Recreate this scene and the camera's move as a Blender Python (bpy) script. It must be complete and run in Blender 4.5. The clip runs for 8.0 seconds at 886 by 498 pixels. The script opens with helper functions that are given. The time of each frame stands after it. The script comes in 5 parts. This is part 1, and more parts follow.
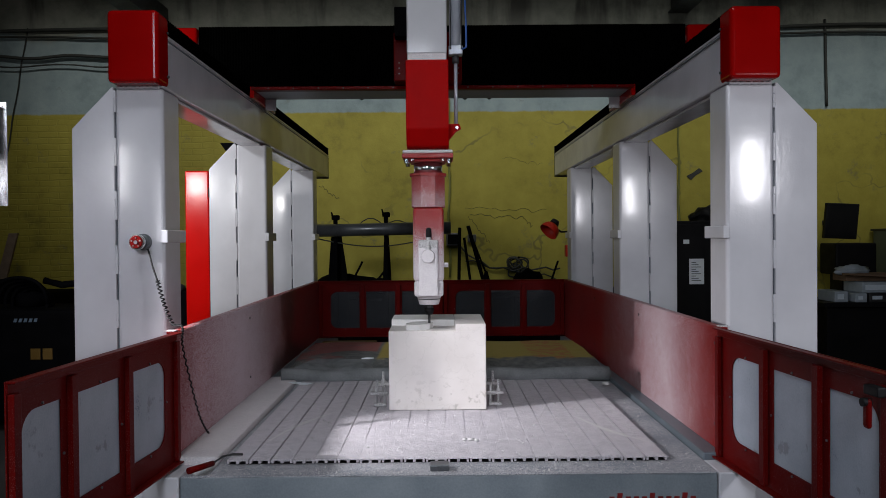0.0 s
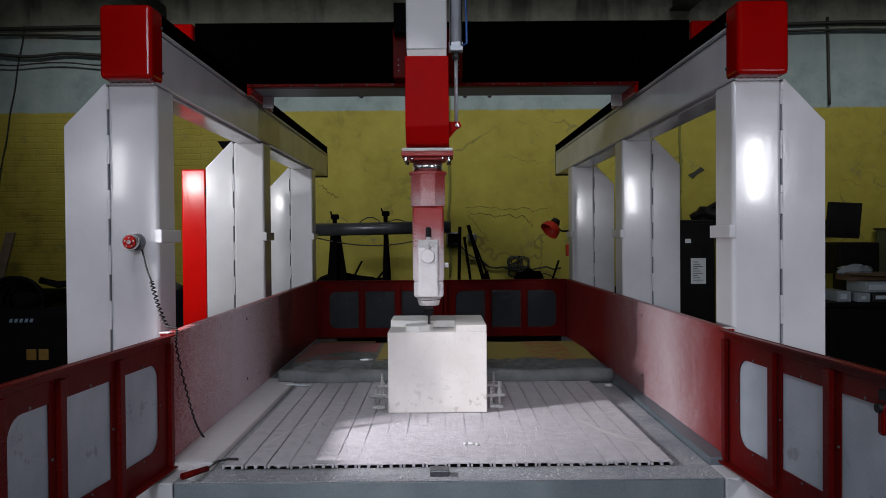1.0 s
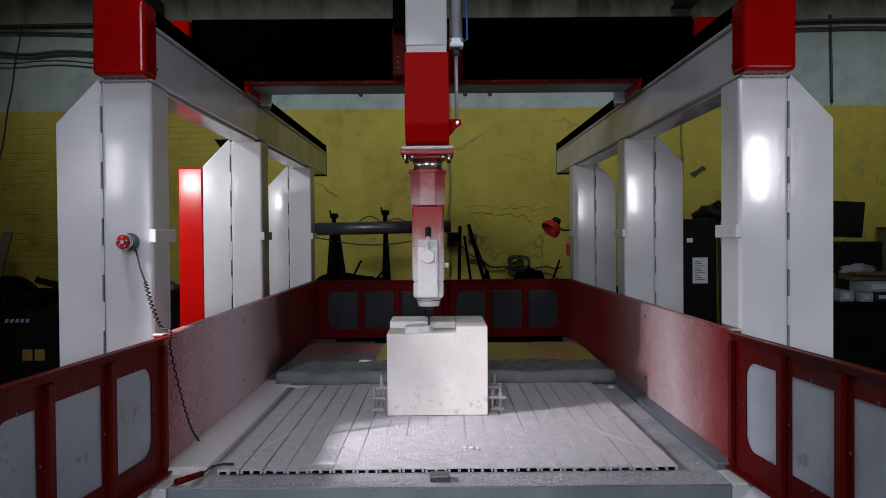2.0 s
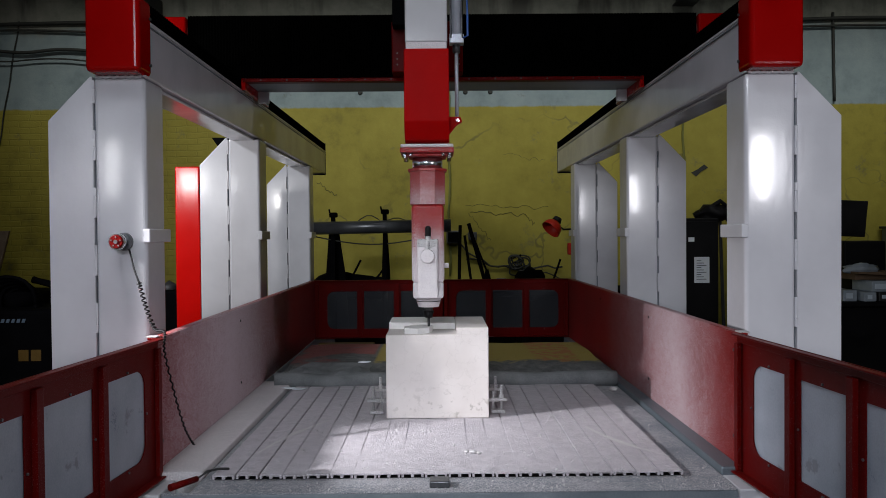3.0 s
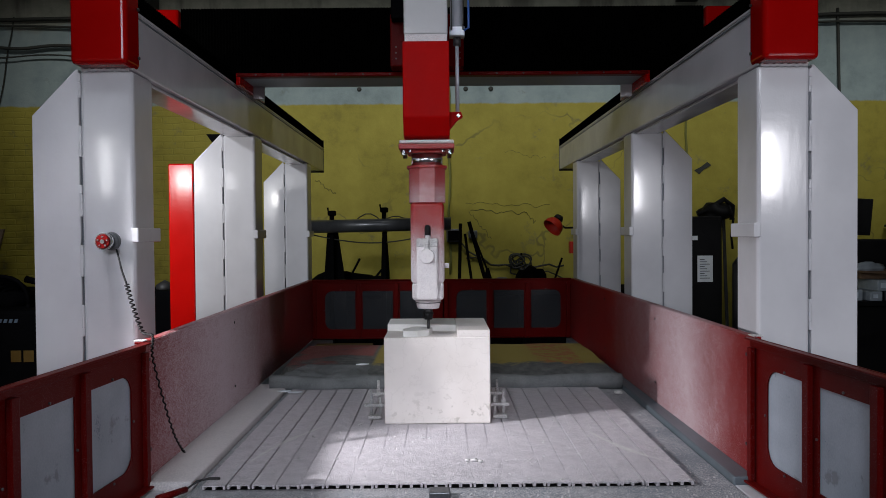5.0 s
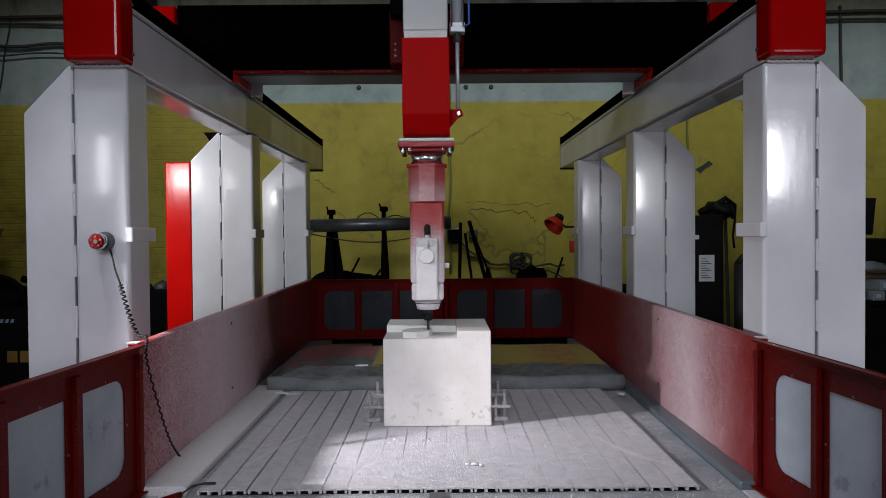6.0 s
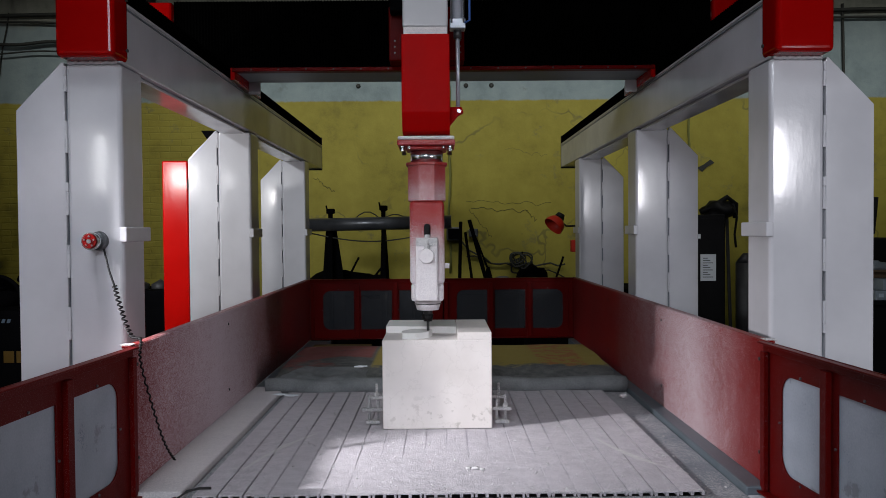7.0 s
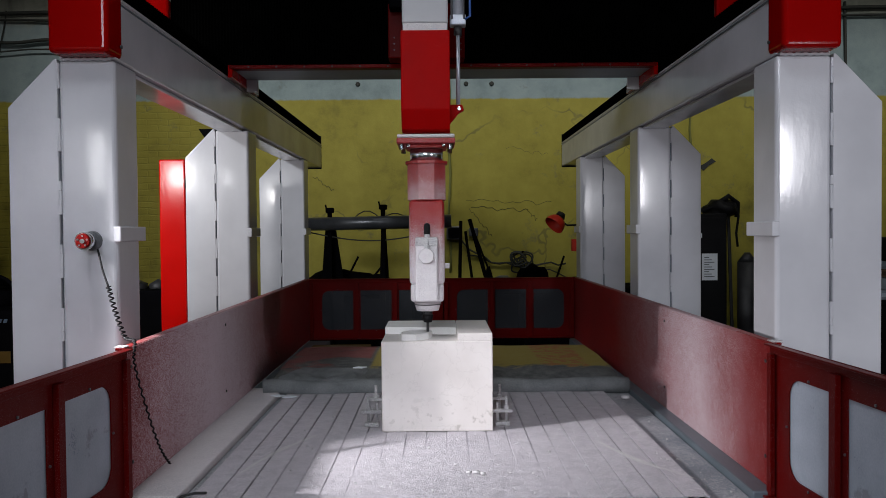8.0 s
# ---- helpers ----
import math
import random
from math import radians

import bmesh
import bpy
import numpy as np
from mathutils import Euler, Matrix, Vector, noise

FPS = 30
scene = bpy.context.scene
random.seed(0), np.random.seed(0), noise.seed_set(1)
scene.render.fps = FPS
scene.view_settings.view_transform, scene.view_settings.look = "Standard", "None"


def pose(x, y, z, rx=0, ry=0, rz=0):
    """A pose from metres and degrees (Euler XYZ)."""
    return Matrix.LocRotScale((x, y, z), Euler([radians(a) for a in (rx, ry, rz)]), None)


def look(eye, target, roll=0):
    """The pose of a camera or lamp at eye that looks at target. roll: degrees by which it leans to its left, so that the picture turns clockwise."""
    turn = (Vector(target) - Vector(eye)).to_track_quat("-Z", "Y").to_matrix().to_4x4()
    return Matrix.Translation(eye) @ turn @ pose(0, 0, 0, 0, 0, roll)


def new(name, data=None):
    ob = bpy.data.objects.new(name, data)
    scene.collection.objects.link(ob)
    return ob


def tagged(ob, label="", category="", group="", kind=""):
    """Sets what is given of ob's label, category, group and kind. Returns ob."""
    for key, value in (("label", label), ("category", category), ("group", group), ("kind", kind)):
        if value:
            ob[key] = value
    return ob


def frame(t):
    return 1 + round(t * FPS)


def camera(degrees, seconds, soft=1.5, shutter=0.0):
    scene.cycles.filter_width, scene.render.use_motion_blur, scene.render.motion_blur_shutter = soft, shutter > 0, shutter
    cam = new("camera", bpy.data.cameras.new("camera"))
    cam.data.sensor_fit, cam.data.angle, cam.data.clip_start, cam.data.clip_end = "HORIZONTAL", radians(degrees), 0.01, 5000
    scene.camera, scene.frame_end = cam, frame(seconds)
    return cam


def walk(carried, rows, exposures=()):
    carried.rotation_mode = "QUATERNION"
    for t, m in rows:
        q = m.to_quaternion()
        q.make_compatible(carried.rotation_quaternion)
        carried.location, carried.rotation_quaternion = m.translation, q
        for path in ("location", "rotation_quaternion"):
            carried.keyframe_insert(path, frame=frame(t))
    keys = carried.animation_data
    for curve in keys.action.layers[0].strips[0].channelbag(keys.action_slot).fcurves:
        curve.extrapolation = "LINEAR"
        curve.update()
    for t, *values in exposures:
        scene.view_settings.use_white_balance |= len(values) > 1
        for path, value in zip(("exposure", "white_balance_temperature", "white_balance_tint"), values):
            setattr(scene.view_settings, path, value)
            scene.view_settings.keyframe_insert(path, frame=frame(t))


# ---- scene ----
from math import pi, cos, sin

cam = camera(58.56, 8.0, soft=0.85)
walk(cam, [
    (0, look((-0.0267, -0.2501, 1.5991), (0.0171, 9.7488, 1.4586), -0.472)),
    (1, look((-0.0267, -0.1836, 1.6019), (0.0171, 9.8152, 1.4491), -0.472)),
    (2, look((-0.0267, -0.1198, 1.6047), (0.0171, 9.8787, 1.4393), -0.472)),
    (3, look((-0.0267, -0.0587, 1.6074), (0.0171, 9.9396, 1.4294), -0.472)),
    (4, look((-0.0267, 0.0000, 1.6100), (0.0171, 9.9981, 1.4192), -0.472)),
    (5, look((-0.0267, 0.0564, 1.6126), (0.0171, 10.0542, 1.4089), -0.472)),
    (6, look((-0.0267, 0.1106, 1.6150), (0.0171, 10.1081, 1.3984), -0.472)),
    (7, look((-0.0267, 0.1627, 1.6175), (0.0171, 10.1600, 1.3878), -0.472)),
    (8, look((-0.0267, 0.2129, 1.6199), (0.0171, 10.2098, 1.3769), -0.472)),
], exposures=[(0, 0.08), (8, 0.12)])

# ---- light ----
world = bpy.data.worlds.new("hall_air")
world.use_nodes = True
scene.world = world
world.node_tree.nodes["Background"].inputs[0].default_value = (0.6, 0.75, 1.0, 1)
world.node_tree.nodes["Background"].inputs[1].default_value = 0.006


def area_lamp(name, eye, target, sx, sy, watts, colour, spread=180):
    d = bpy.data.lights.new(name, "AREA")
    d.shape, d.size, d.size_y, d.energy, d.color, d.spread = "RECTANGLE", sx, sy, watts, colour, radians(spread)
    ob = new(name, d)
    ob.matrix_world = look(eye, target)
    return ob


area_lamp("work_lamp_left", (-2.7, -0.6, 2.17), (-0.9, 4.0, 1.5), 0.08, 0.44, 8, (0.97, 0.97, 1.0))
area_lamp("work_lamp_side", (-2.08, 3.15, 2.06), (-1.45, 5.6, 1.6), 0.12, 0.15, 8, (1.0, 0.98, 0.97), 140)
area_lamp("work_lamp_right", (2.30, 0.2, 2.08), (0.0, 3.8, 1.2), 0.07, 0.42, 23, (0.95, 0.94, 1.0))
area_lamp("key_lamp", (-1.745, 2.60, 1.88), (0.9, 3.4, 0.35), 0.02, 0.10, 9, (0.98, 0.96, 1.0), 66)
# Added fill with no fixture; brightens the third left column.
area_lamp("fill_lamp_side", (-3.7, 3.3, 3.6), (-1.25, 6.7, 1.5), 0.9, 0.25, 18, (0.93, 0.96, 1.0), 80)
# Unseen soft fill behind the camera, set clear of the columns' reflections.
area_lamp("fill_lamp_back", (-1.1, -4.7, 4.0), (0.0, 2.5, 0.4), 2.0, 1.0, 21, (0.84, 0.89, 1.0), 56)
# Unseen overhead fill added to lift the bed.
area_lamp("fill_lamp_top", (-1.0, 0.4, 5.4), (0.0, 2.9, 0.8), 1.4, 0.8, 16, (0.89, 0.94, 1.0), 110)
# Made-up long fill that brightens the yellow back wall.
area_lamp("wall_fill", (0.9, 6.9, 5.5), (0.9, 9.8, 2.85), 12.0, 0.3, 32, (1.0, 1.0, 0.98), 54)


# ---- materials ----
def material(name):
    m = bpy.data.materials.new(name)
    m.use_nodes = True
    nt = m.node_tree
    return m, nt, nt.nodes["Principled BSDF"]


def node(nt, kind, **values):
    n = nt.nodes.new(kind)
    for key, v in values.items():
        n.inputs[key.replace("_", " ")].default_value = v
    return n


def ramp(nt, source, stops):
    r = nt.nodes.new("ShaderNodeValToRGB")
    els = r.color_ramp.elements
    while len(els) < len(stops):
        els.new(0.5)
    for e, (at, c) in zip(els, stops):
        e.position = at
        e.color = (*c, 1) if isinstance(c, tuple) else (c, c, c, 1)
    nt.links.new(source, r.inputs[0])
    return r.outputs[0]


def noise_of(nt, vec, scale, detail=4, rough=0.55):
    n = node(nt, "ShaderNodeTexNoise", Scale=scale, Detail=detail, Roughness=rough)
    nt.links.new(vec, n.inputs["Vector"])
    return n.outputs[0]


def where(nt):
    return nt.nodes.new("ShaderNodeNewGeometry").outputs["Position"]


def mixed(nt, fac, a, b, mode="MIX"):
    m = nt.nodes.new("ShaderNodeMix")
    m.data_type, m.blend_type = "RGBA", mode
    for sock, v in ((m.inputs[0], fac), (m.inputs[6], a), (m.inputs[7], b)):
        if isinstance(v, (int, float)):
            sock.default_value = v
        elif isinstance(v, tuple):
            sock.default_value = (*v, 1)
        else:
            nt.links.new(v, sock)
    return m.outputs[2]


def math_of(nt, op, a, b=0.0):
    m = nt.nodes.new("ShaderNodeMath")
    m.operation = op
    for sock, v in zip(m.inputs, (a, b)):
        if isinstance(v, (int, float)):
            sock.default_value = v
        else:
            nt.links.new(v, sock)
    return m.outputs[0]


def bump(nt, bsdf, height, strength, distance):
    b = node(nt, "ShaderNodeBump", Strength=strength, Distance=distance)
    nt.links.new(height, b.inputs["Height"])
    nt.links.new(b.outputs[0], bsdf.inputs["Normal"])


def span(nt, v, a, b, lo=0.0, hi=1.0):
    r = node(nt, "ShaderNodeMapRange", From_Min=a, From_Max=b, To_Min=lo, To_Max=hi)
    nt.links.new(v, r.inputs[0])
    return r.outputs[0]


def plain(name, a, b, rough=0.5, metal=0.0, scale=8.0, grain=200.0, relief=0.1, coat=0.0, gloss=0.5):
    """Two tones over a large and a fine noise, with fine relief."""
    m, nt, s = material(name)
    p = where(nt)
    big, fine = noise_of(nt, p, scale), noise_of(nt, p, grain, 2)
    f = math_of(nt, "ADD", math_of(nt, "MULTIPLY", big, 0.7), math_of(nt, "MULTIPLY", fine, 0.3))
    nt.links.new(ramp(nt, f, [(0.35, a), (0.65, b)]), s.inputs["Base Color"])
    nt.links.new(span(nt, big, 0.3, 0.7, rough * 0.8, min(1.0, rough * 1.2)), s.inputs["Roughness"])
    s.inputs["Metallic"].default_value = metal
    s.inputs["Specular IOR Level"].default_value = gloss
    s.inputs["Coat Weight"].default_value = coat
    s.inputs["Coat Roughness"].default_value = 0.08
    bump(nt, s, fine, relief, 0.002)
    return m


def gloss_paint(name, a, b, rough=0.16, dust=0.0, coat=0.3, gloss=0.12, specks=0.0):
    """Sprayed paint with orange peel, faint runs and a little settled dust."""
    m, nt, s = material(name)
    p = where(nt)
    big, peel, fine = noise_of(nt, p, 3.0), noise_of(nt, p, 55.0, 2), noise_of(nt, p, 330.0, 2)
    col = ramp(nt, big, [(0.35, a), (0.65, b)])
    if dust:
        grains = ramp(nt, fine, [(0.62 - 0.2 * dust, 0.0), (0.70, 1.0)])
        col = mixed(nt, math_of(nt, "MULTIPLY", grains, dust), col, (0.62, 0.58, 0.58))
    if specks:
        spot = span(nt, noise_of(nt, p, 360.0, 2, 0.6), 0.69, 0.74)
        col = mixed(nt, math_of(nt, "MULTIPLY", spot, specks), col, (0.66, 0.60, 0.60))
    nt.links.new(col, s.inputs["Base Color"])
    nt.links.new(span(nt, big, 0.3, 0.7, rough * 0.75, rough * 1.3), s.inputs["Roughness"])
    s.inputs["Coat Weight"].default_value = coat
    s.inputs["Specular IOR Level"].default_value = gloss + coat
    s.inputs["Coat Roughness"].default_value = 0.085
    long = node(nt, "ShaderNodeMapping")
    long.inputs["Scale"].default_value = (1.0, 1.0, 0.22)
    nt.links.new(p, long.inputs["Vector"])
    wave = noise_of(nt, long.outputs[0], 24.0, 3)
    bump(nt, s, math_of(nt, "ADD", math_of(nt, "MULTIPLY", peel, 0.55), math_of(nt, "ADD", wave, math_of(nt, "MULTIPLY", noise_of(nt, p, 130.0, 1), 0.22))), 0.115, 0.004)
    return m


def dusty_red(name, y_lo, y_mid, y_hi, most, least=0.1, tone=1.0, dust=(0.52, 0.43, 0.46)):
    """Red paint under stone dust, thickest half way along; on the side panels its thinning also stands for shade."""
    m, nt, s = material(name)
    p = where(nt)
    sep = nt.nodes.new("ShaderNodeSeparateXYZ")
    nt.links.new(p, sep.inputs[0])
    big, mid, fine = noise_of(nt, p, 2.5), noise_of(nt, p, 30.0, 3), noise_of(nt, p, 330.0, 3, 0.7)
    y = math_of(nt, "ADD", sep.outputs[1], math_of(nt, "MULTIPLY", math_of(nt, "SUBTRACT", big, 0.5), 0.5))
    amount = math_of(nt, "MULTIPLY", span(nt, y, y_lo, y_mid), span(nt, y, y_hi, y_mid))
    amount = math_of(nt, "ADD", math_of(nt, "MULTIPLY", amount, most), least)
    level = math_of(nt, "ADD", math_of(nt, "MULTIPLY", fine, 0.9), math_of(nt, "MULTIPLY", mid, 0.1))
    grains = span(nt, math_of(nt, "ADD", level, amount), 0.53, 0.74)
    paint = ramp(nt, big, [(0.3, (0.17 * tone, 0.004 * tone, 0.003 * tone)), (0.7, (0.23 * tone, 0.003 * tone, 0.003 * tone))])
    nt.links.new(mixed(nt, grains, paint, dust), s.inputs["Base Color"])
    nt.links.new(span(nt, grains, 0, 1, 0.36, 0.9), s.inputs["Roughness"])
    s.inputs["Specular IOR Level"].default_value = 0.05
    bump(nt, s, fine, 0.25, 0.002)
    return m


def dust_cover(name, a, b, under, cover, relief=0.85):
    """Loose stone dust in drifts over a harder surface."""
    m, nt, s = material(name)
    p = where(nt)
    big, mid, fine = noise_of(nt, p, 1.8, 5), noise_of(nt, p, 24.0, 4), noise_of(nt, p, 210.0, 3, 0.7)
    tone = ramp(nt, math_of(nt, "ADD", math_of(nt, "MULTIPLY", mid, 0.2), math_of(nt, "MULTIPLY", fine, 0.8)),
                [(0.40, a), (0.60, b)])
    amount = span(nt, math_of(nt, "ADD", math_of(nt, "MULTIPLY", big, 0.5), math_of(nt, "MULTIPLY", fine, 0.5)),
                  0.62 - cover, 0.72 - cover)
    nt.links.new(mixed(nt, amount, under, tone), s.inputs["Base Color"])
    s.inputs["Roughness"].default_value = 0.85
    bump(nt, s, math_of(nt, "ADD", fine, mid), relief, 0.008)
    return m


def glass_dusty(name, alpha, k, gloss=0.5):
    m, nt, s = material(name)
    p = where(nt)
    big, fine = noise_of(nt, p, 7.0, 5), noise_of(nt, p, 180.0, 2)
    f = math_of(nt, "ADD", math_of(nt, "MULTIPLY", big, 0.7), math_of(nt, "MULTIPLY", fine, 0.3))
    smear = span(nt, noise_of(nt, p, 11.0, 5, 0.6), 0.63, 0.68, 0.0, 0.5)
    col = ramp(nt, f, [(0.3, (0.27 * k, 0.31 * k, 0.37 * k)), (0.65, (0.40 * k, 0.44 * k, 0.51 * k))])
    nt.links.new(mixed(nt, smear, col, (0.13, 0.13, 0.13)), s.inputs["Base Color"])
    nt.links.new(span(nt, f, 0.3, 0.7, 0.25, 0.5), s.inputs["Roughness"])
    s.inputs["Specular IOR Level"].default_value = gloss
    s.inputs["Alpha"].default_value = alpha
    return m


def wall_paint(name):
    """Yellow dado below, pale plaster above it, bare sooty concrete at the top; bricks show through on one side."""
    m, nt, s = material(name)
    p = where(nt)
    sep = nt.nodes.new("ShaderNodeSeparateXYZ")
    nt.links.new(p, sep.inputs[0])
    x, z = sep.outputs[0], sep.outputs[2]
    big, mid, fine = noise_of(nt, p, 0.9, 6, 0.6), noise_of(nt, p, 5.0, 6, 0.65), noise_of(nt, p, 60.0, 4)
    wob = math_of(nt, "MULTIPLY", math_of(nt, "SUBTRACT", mid, 0.5), 0.06)
    zz = math_of(nt, "ADD", z, wob)
    both = math_of(nt, "ADD", math_of(nt, "MULTIPLY", big, 0.55), math_of(nt, "MULTIPLY", mid, 0.45))
    yellow = ramp(nt, both, [(0.30, (0.14, 0.12, 0.013)), (0.45, (0.285, 0.245, 0.027)), (0.70, (0.385, 0.335, 0.048))])
    pale = ramp(nt, both, [(0.30, (0.14, 0.185, 0.19)), (0.5, (0.25, 0.32, 0.325)), (0.72, (0.34, 0.405, 0.40))])
    bare = ramp(nt, both, [(0.30, (0.05, 0.054, 0.042)), (0.5, (0.19, 0.20, 0.16)), (0.72, (0.30, 0.30, 0.25))])
    col = mixed(nt, span(nt, zz, 3.19, 3.21), yellow, pale)
    col = mixed(nt, span(nt, math_of(nt, "ADD", zz, math_of(nt, "MULTIPLY", big, 0.4)), 4.36, 4.44), col, bare)
    tall = node(nt, "ShaderNodeMapping")
    tall.inputs["Scale"].default_value = (1.9, 1.0, 0.3)
    nt.links.new(p, tall.inputs["Vector"])
    soot = math_of(nt, "MULTIPLY", span(nt, noise_of(nt, tall.outputs[0], 1.3, 4, 0.6), 0.52, 0.66), span(nt, zz, 3.95, 4.5))
    col = mixed(nt, math_of(nt, "MULTIPLY", soot, 0.8), col, (0.022, 0.020, 0.016))
    crack = node(nt, "ShaderNodeTexVoronoi", Scale=0.6)
    crack.feature = "DISTANCE_TO_EDGE"
    warp = nt.nodes.new("ShaderNodeVectorMath")
    warp.operation = "ADD"
    nv = node(nt, "ShaderNodeTexNoise", Scale=1.9, Detail=3.0, Roughness=0.5)
    nt.links.new(p, nv.inputs["Vector"])
    nt.links.new(p, warp.inputs[0])
    nt.links.new(nv.outputs[1], warp.inputs[1])
    nt.links.new(warp.outputs[0], crack.inputs["Vector"])
    line = math_of(nt, "MULTIPLY", span(nt, crack.outputs[0], 0.004, 0.012, 1, 0), math_of(nt, "MULTIPLY", span(nt, big, 0.47, 0.60), math_of(nt, "MULTIPLY", span(nt, z, 3.3, 3.1), span(nt, x, -2.4, -1.4))))
    col = mixed(nt, math_of(nt, "MULTIPLY", line, 0.5), col, (0.05, 0.05, 0.03))
    spots = span(nt, noise_of(nt, p, 3.2, 5, 0.7), 0.61, 0.70)
    col = mixed(nt, math_of(nt, "MULTIPLY", spots, 0.5), col, (0.11, 0.11, 0.08))
    nt.links.new(col, s.inputs["Base Color"])
    s.inputs["Roughness"].default_value = 0.7
    cx = nt.nodes.new("ShaderNodeCombineXYZ")
    nt.links.new(x, cx.inputs[0])
    nt.links.new(z, cx.inputs[1])
    br = node(nt, "ShaderNodeTexBrick", Scale=1.0, Mortar_Size=0.009, Brick_Width=0.26, Row_Height=0.077, Mortar_Smooth=0.5)
    br.inputs["Color1"].default_value = (1, 1, 1, 1)
    br.inputs["Color2"].default_value = (0.8, 0.8, 0.8, 1)
    br.inputs["Mortar"].default_value = (0, 0, 0, 1)
    wobble = nt.nodes.new("ShaderNodeVectorMath")
    wobble.operation = "MULTIPLY_ADD"
    wobble.inputs[1].default_value = (0.07, 0.035, 0.0)
    nb = node(nt, "ShaderNodeTexNoise", Scale=6.0, Detail=3.0)
    nt.links.new(p, nb.inputs["Vector"])
    nt.links.new(nb.outputs[1], wobble.inputs[0])
    nt.links.new(cx.outputs[0], wobble.inputs[2])
    nt.links.new(wobble.outputs[0], br.inputs["Vector"])
    courses = math_of(nt, "MULTIPLY", span(nt, br.outputs[1], 0, 1, 0.0, 0.14), math_of(nt, "MULTIPLY", span(nt, x, -2.2, -2.8), span(nt, z, 3.2, 3.1)))
    nt.links.new(mixed(nt, math_of(nt, "MULTIPLY", courses, span(nt, mid, 0.35, 0.6)), col, (0.05, 0.05, 0.02)), s.inputs["Base Color"])
    left = math_of(nt, "MULTIPLY", span(nt, math_of(nt, "ADD", x, math_of(nt, "MULTIPLY", big, 1.2)), -1.9, -2.4), span(nt, z, 3.2, 3.1))
    h = math_of(nt, "ADD", math_of(nt, "MULTIPLY", br.outputs[0], math_of(nt, "MULTIPLY", left, 0.45)), math_of(nt, "ADD", math_of(nt, "MULTIPLY", mid, 0.8), math_of(nt, "MULTIPLY", fine, 0.2)))
    bump(nt, s, h, 0.6, 0.012)
    return m


def stone(name):
    m, nt, s = material(name)
    p = where(nt)
    big, mid, fine = noise_of(nt, p, 5.0, 5), noise_of(nt, p, 26.0, 5, 0.6), noise_of(nt, p, 300.0, 2)
    sep = nt.nodes.new("ShaderNodeSeparateXYZ")
    nt.links.new(p, sep.inputs[0])
    col = ramp(nt, big, [(0.3, (0.72, 0.675, 0.645)), (0.65, (0.82, 0.775, 0.75))])
    low = math_of(nt, "MULTIPLY", span(nt, sep.outputs[2], 0.98, 0.86), span(nt, sep.outputs[0], -0.16, 0.02, 0.55, 1))
    marks = math_of(nt, "MULTIPLY", span(nt, mid, 0.58, 0.66), low)
    col = mixed(nt, math_of(nt, "MULTIPLY", marks, 0.5), col, (0.28, 0.25, 0.21))
    vein = span(nt, math_of(nt, "ABSOLUTE", math_of(nt, "SUBTRACT", noise_of(nt, p, 9.0, 6), 0.5)), 0.0, 0.012, 0.16, 0.0)
    col = mixed(nt, vein, col, (0.40, 0.37, 0.33))
    nt.links.new(col, s.inputs["Base Color"])
    s.inputs["Roughness"].default_value = 0.75
    bump(nt, s, fine, 0.12, 0.001)
    return m


def spindle_paint(name):
    """Red enamel that turns white with clinging dust towards the cutter."""
    m, nt, s = material(name)
    p = where(nt)
    sep = nt.nodes.new("ShaderNodeSeparateXYZ")
    nt.links.new(p, sep.inputs[0])
    big, fine = noise_of(nt, p, 14.0, 4), noise_of(nt, p, 430.0, 3, 0.7)
    z = sep.outputs[2]
    upper = math_of(nt, "GREATER_THAN", z, 1.744)
    amount = math_of(nt, "ADD", math_of(nt, "MULTIPLY", upper, span(nt, z, 1.92, 1.76, -0.10, 0.08)),
                     math_of(nt, "MULTIPLY", math_of(nt, "SUBTRACT", 1.0, upper), span(nt, z, 1.73, 1.46, -0.14, 0.26)))
    amount = math_of(nt, "ADD", amount, math_of(nt, "MULTIPLY", math_of(nt, "SUBTRACT", big, 0.5), 0.16))
    grains = span(nt, math_of(nt, "ADD", fine, amount), 0.48, 0.68)
    nt.links.new(mixed(nt, grains, (0.33, 0.012, 0.012), (0.70, 0.64, 0.66)), s.inputs["Base Color"])
    nt.links.new(span(nt, grains, 0, 1, 0.35, 0.9), s.inputs["Roughness"])
    bump(nt, s, fine, 0.3, 0.002)
    return m


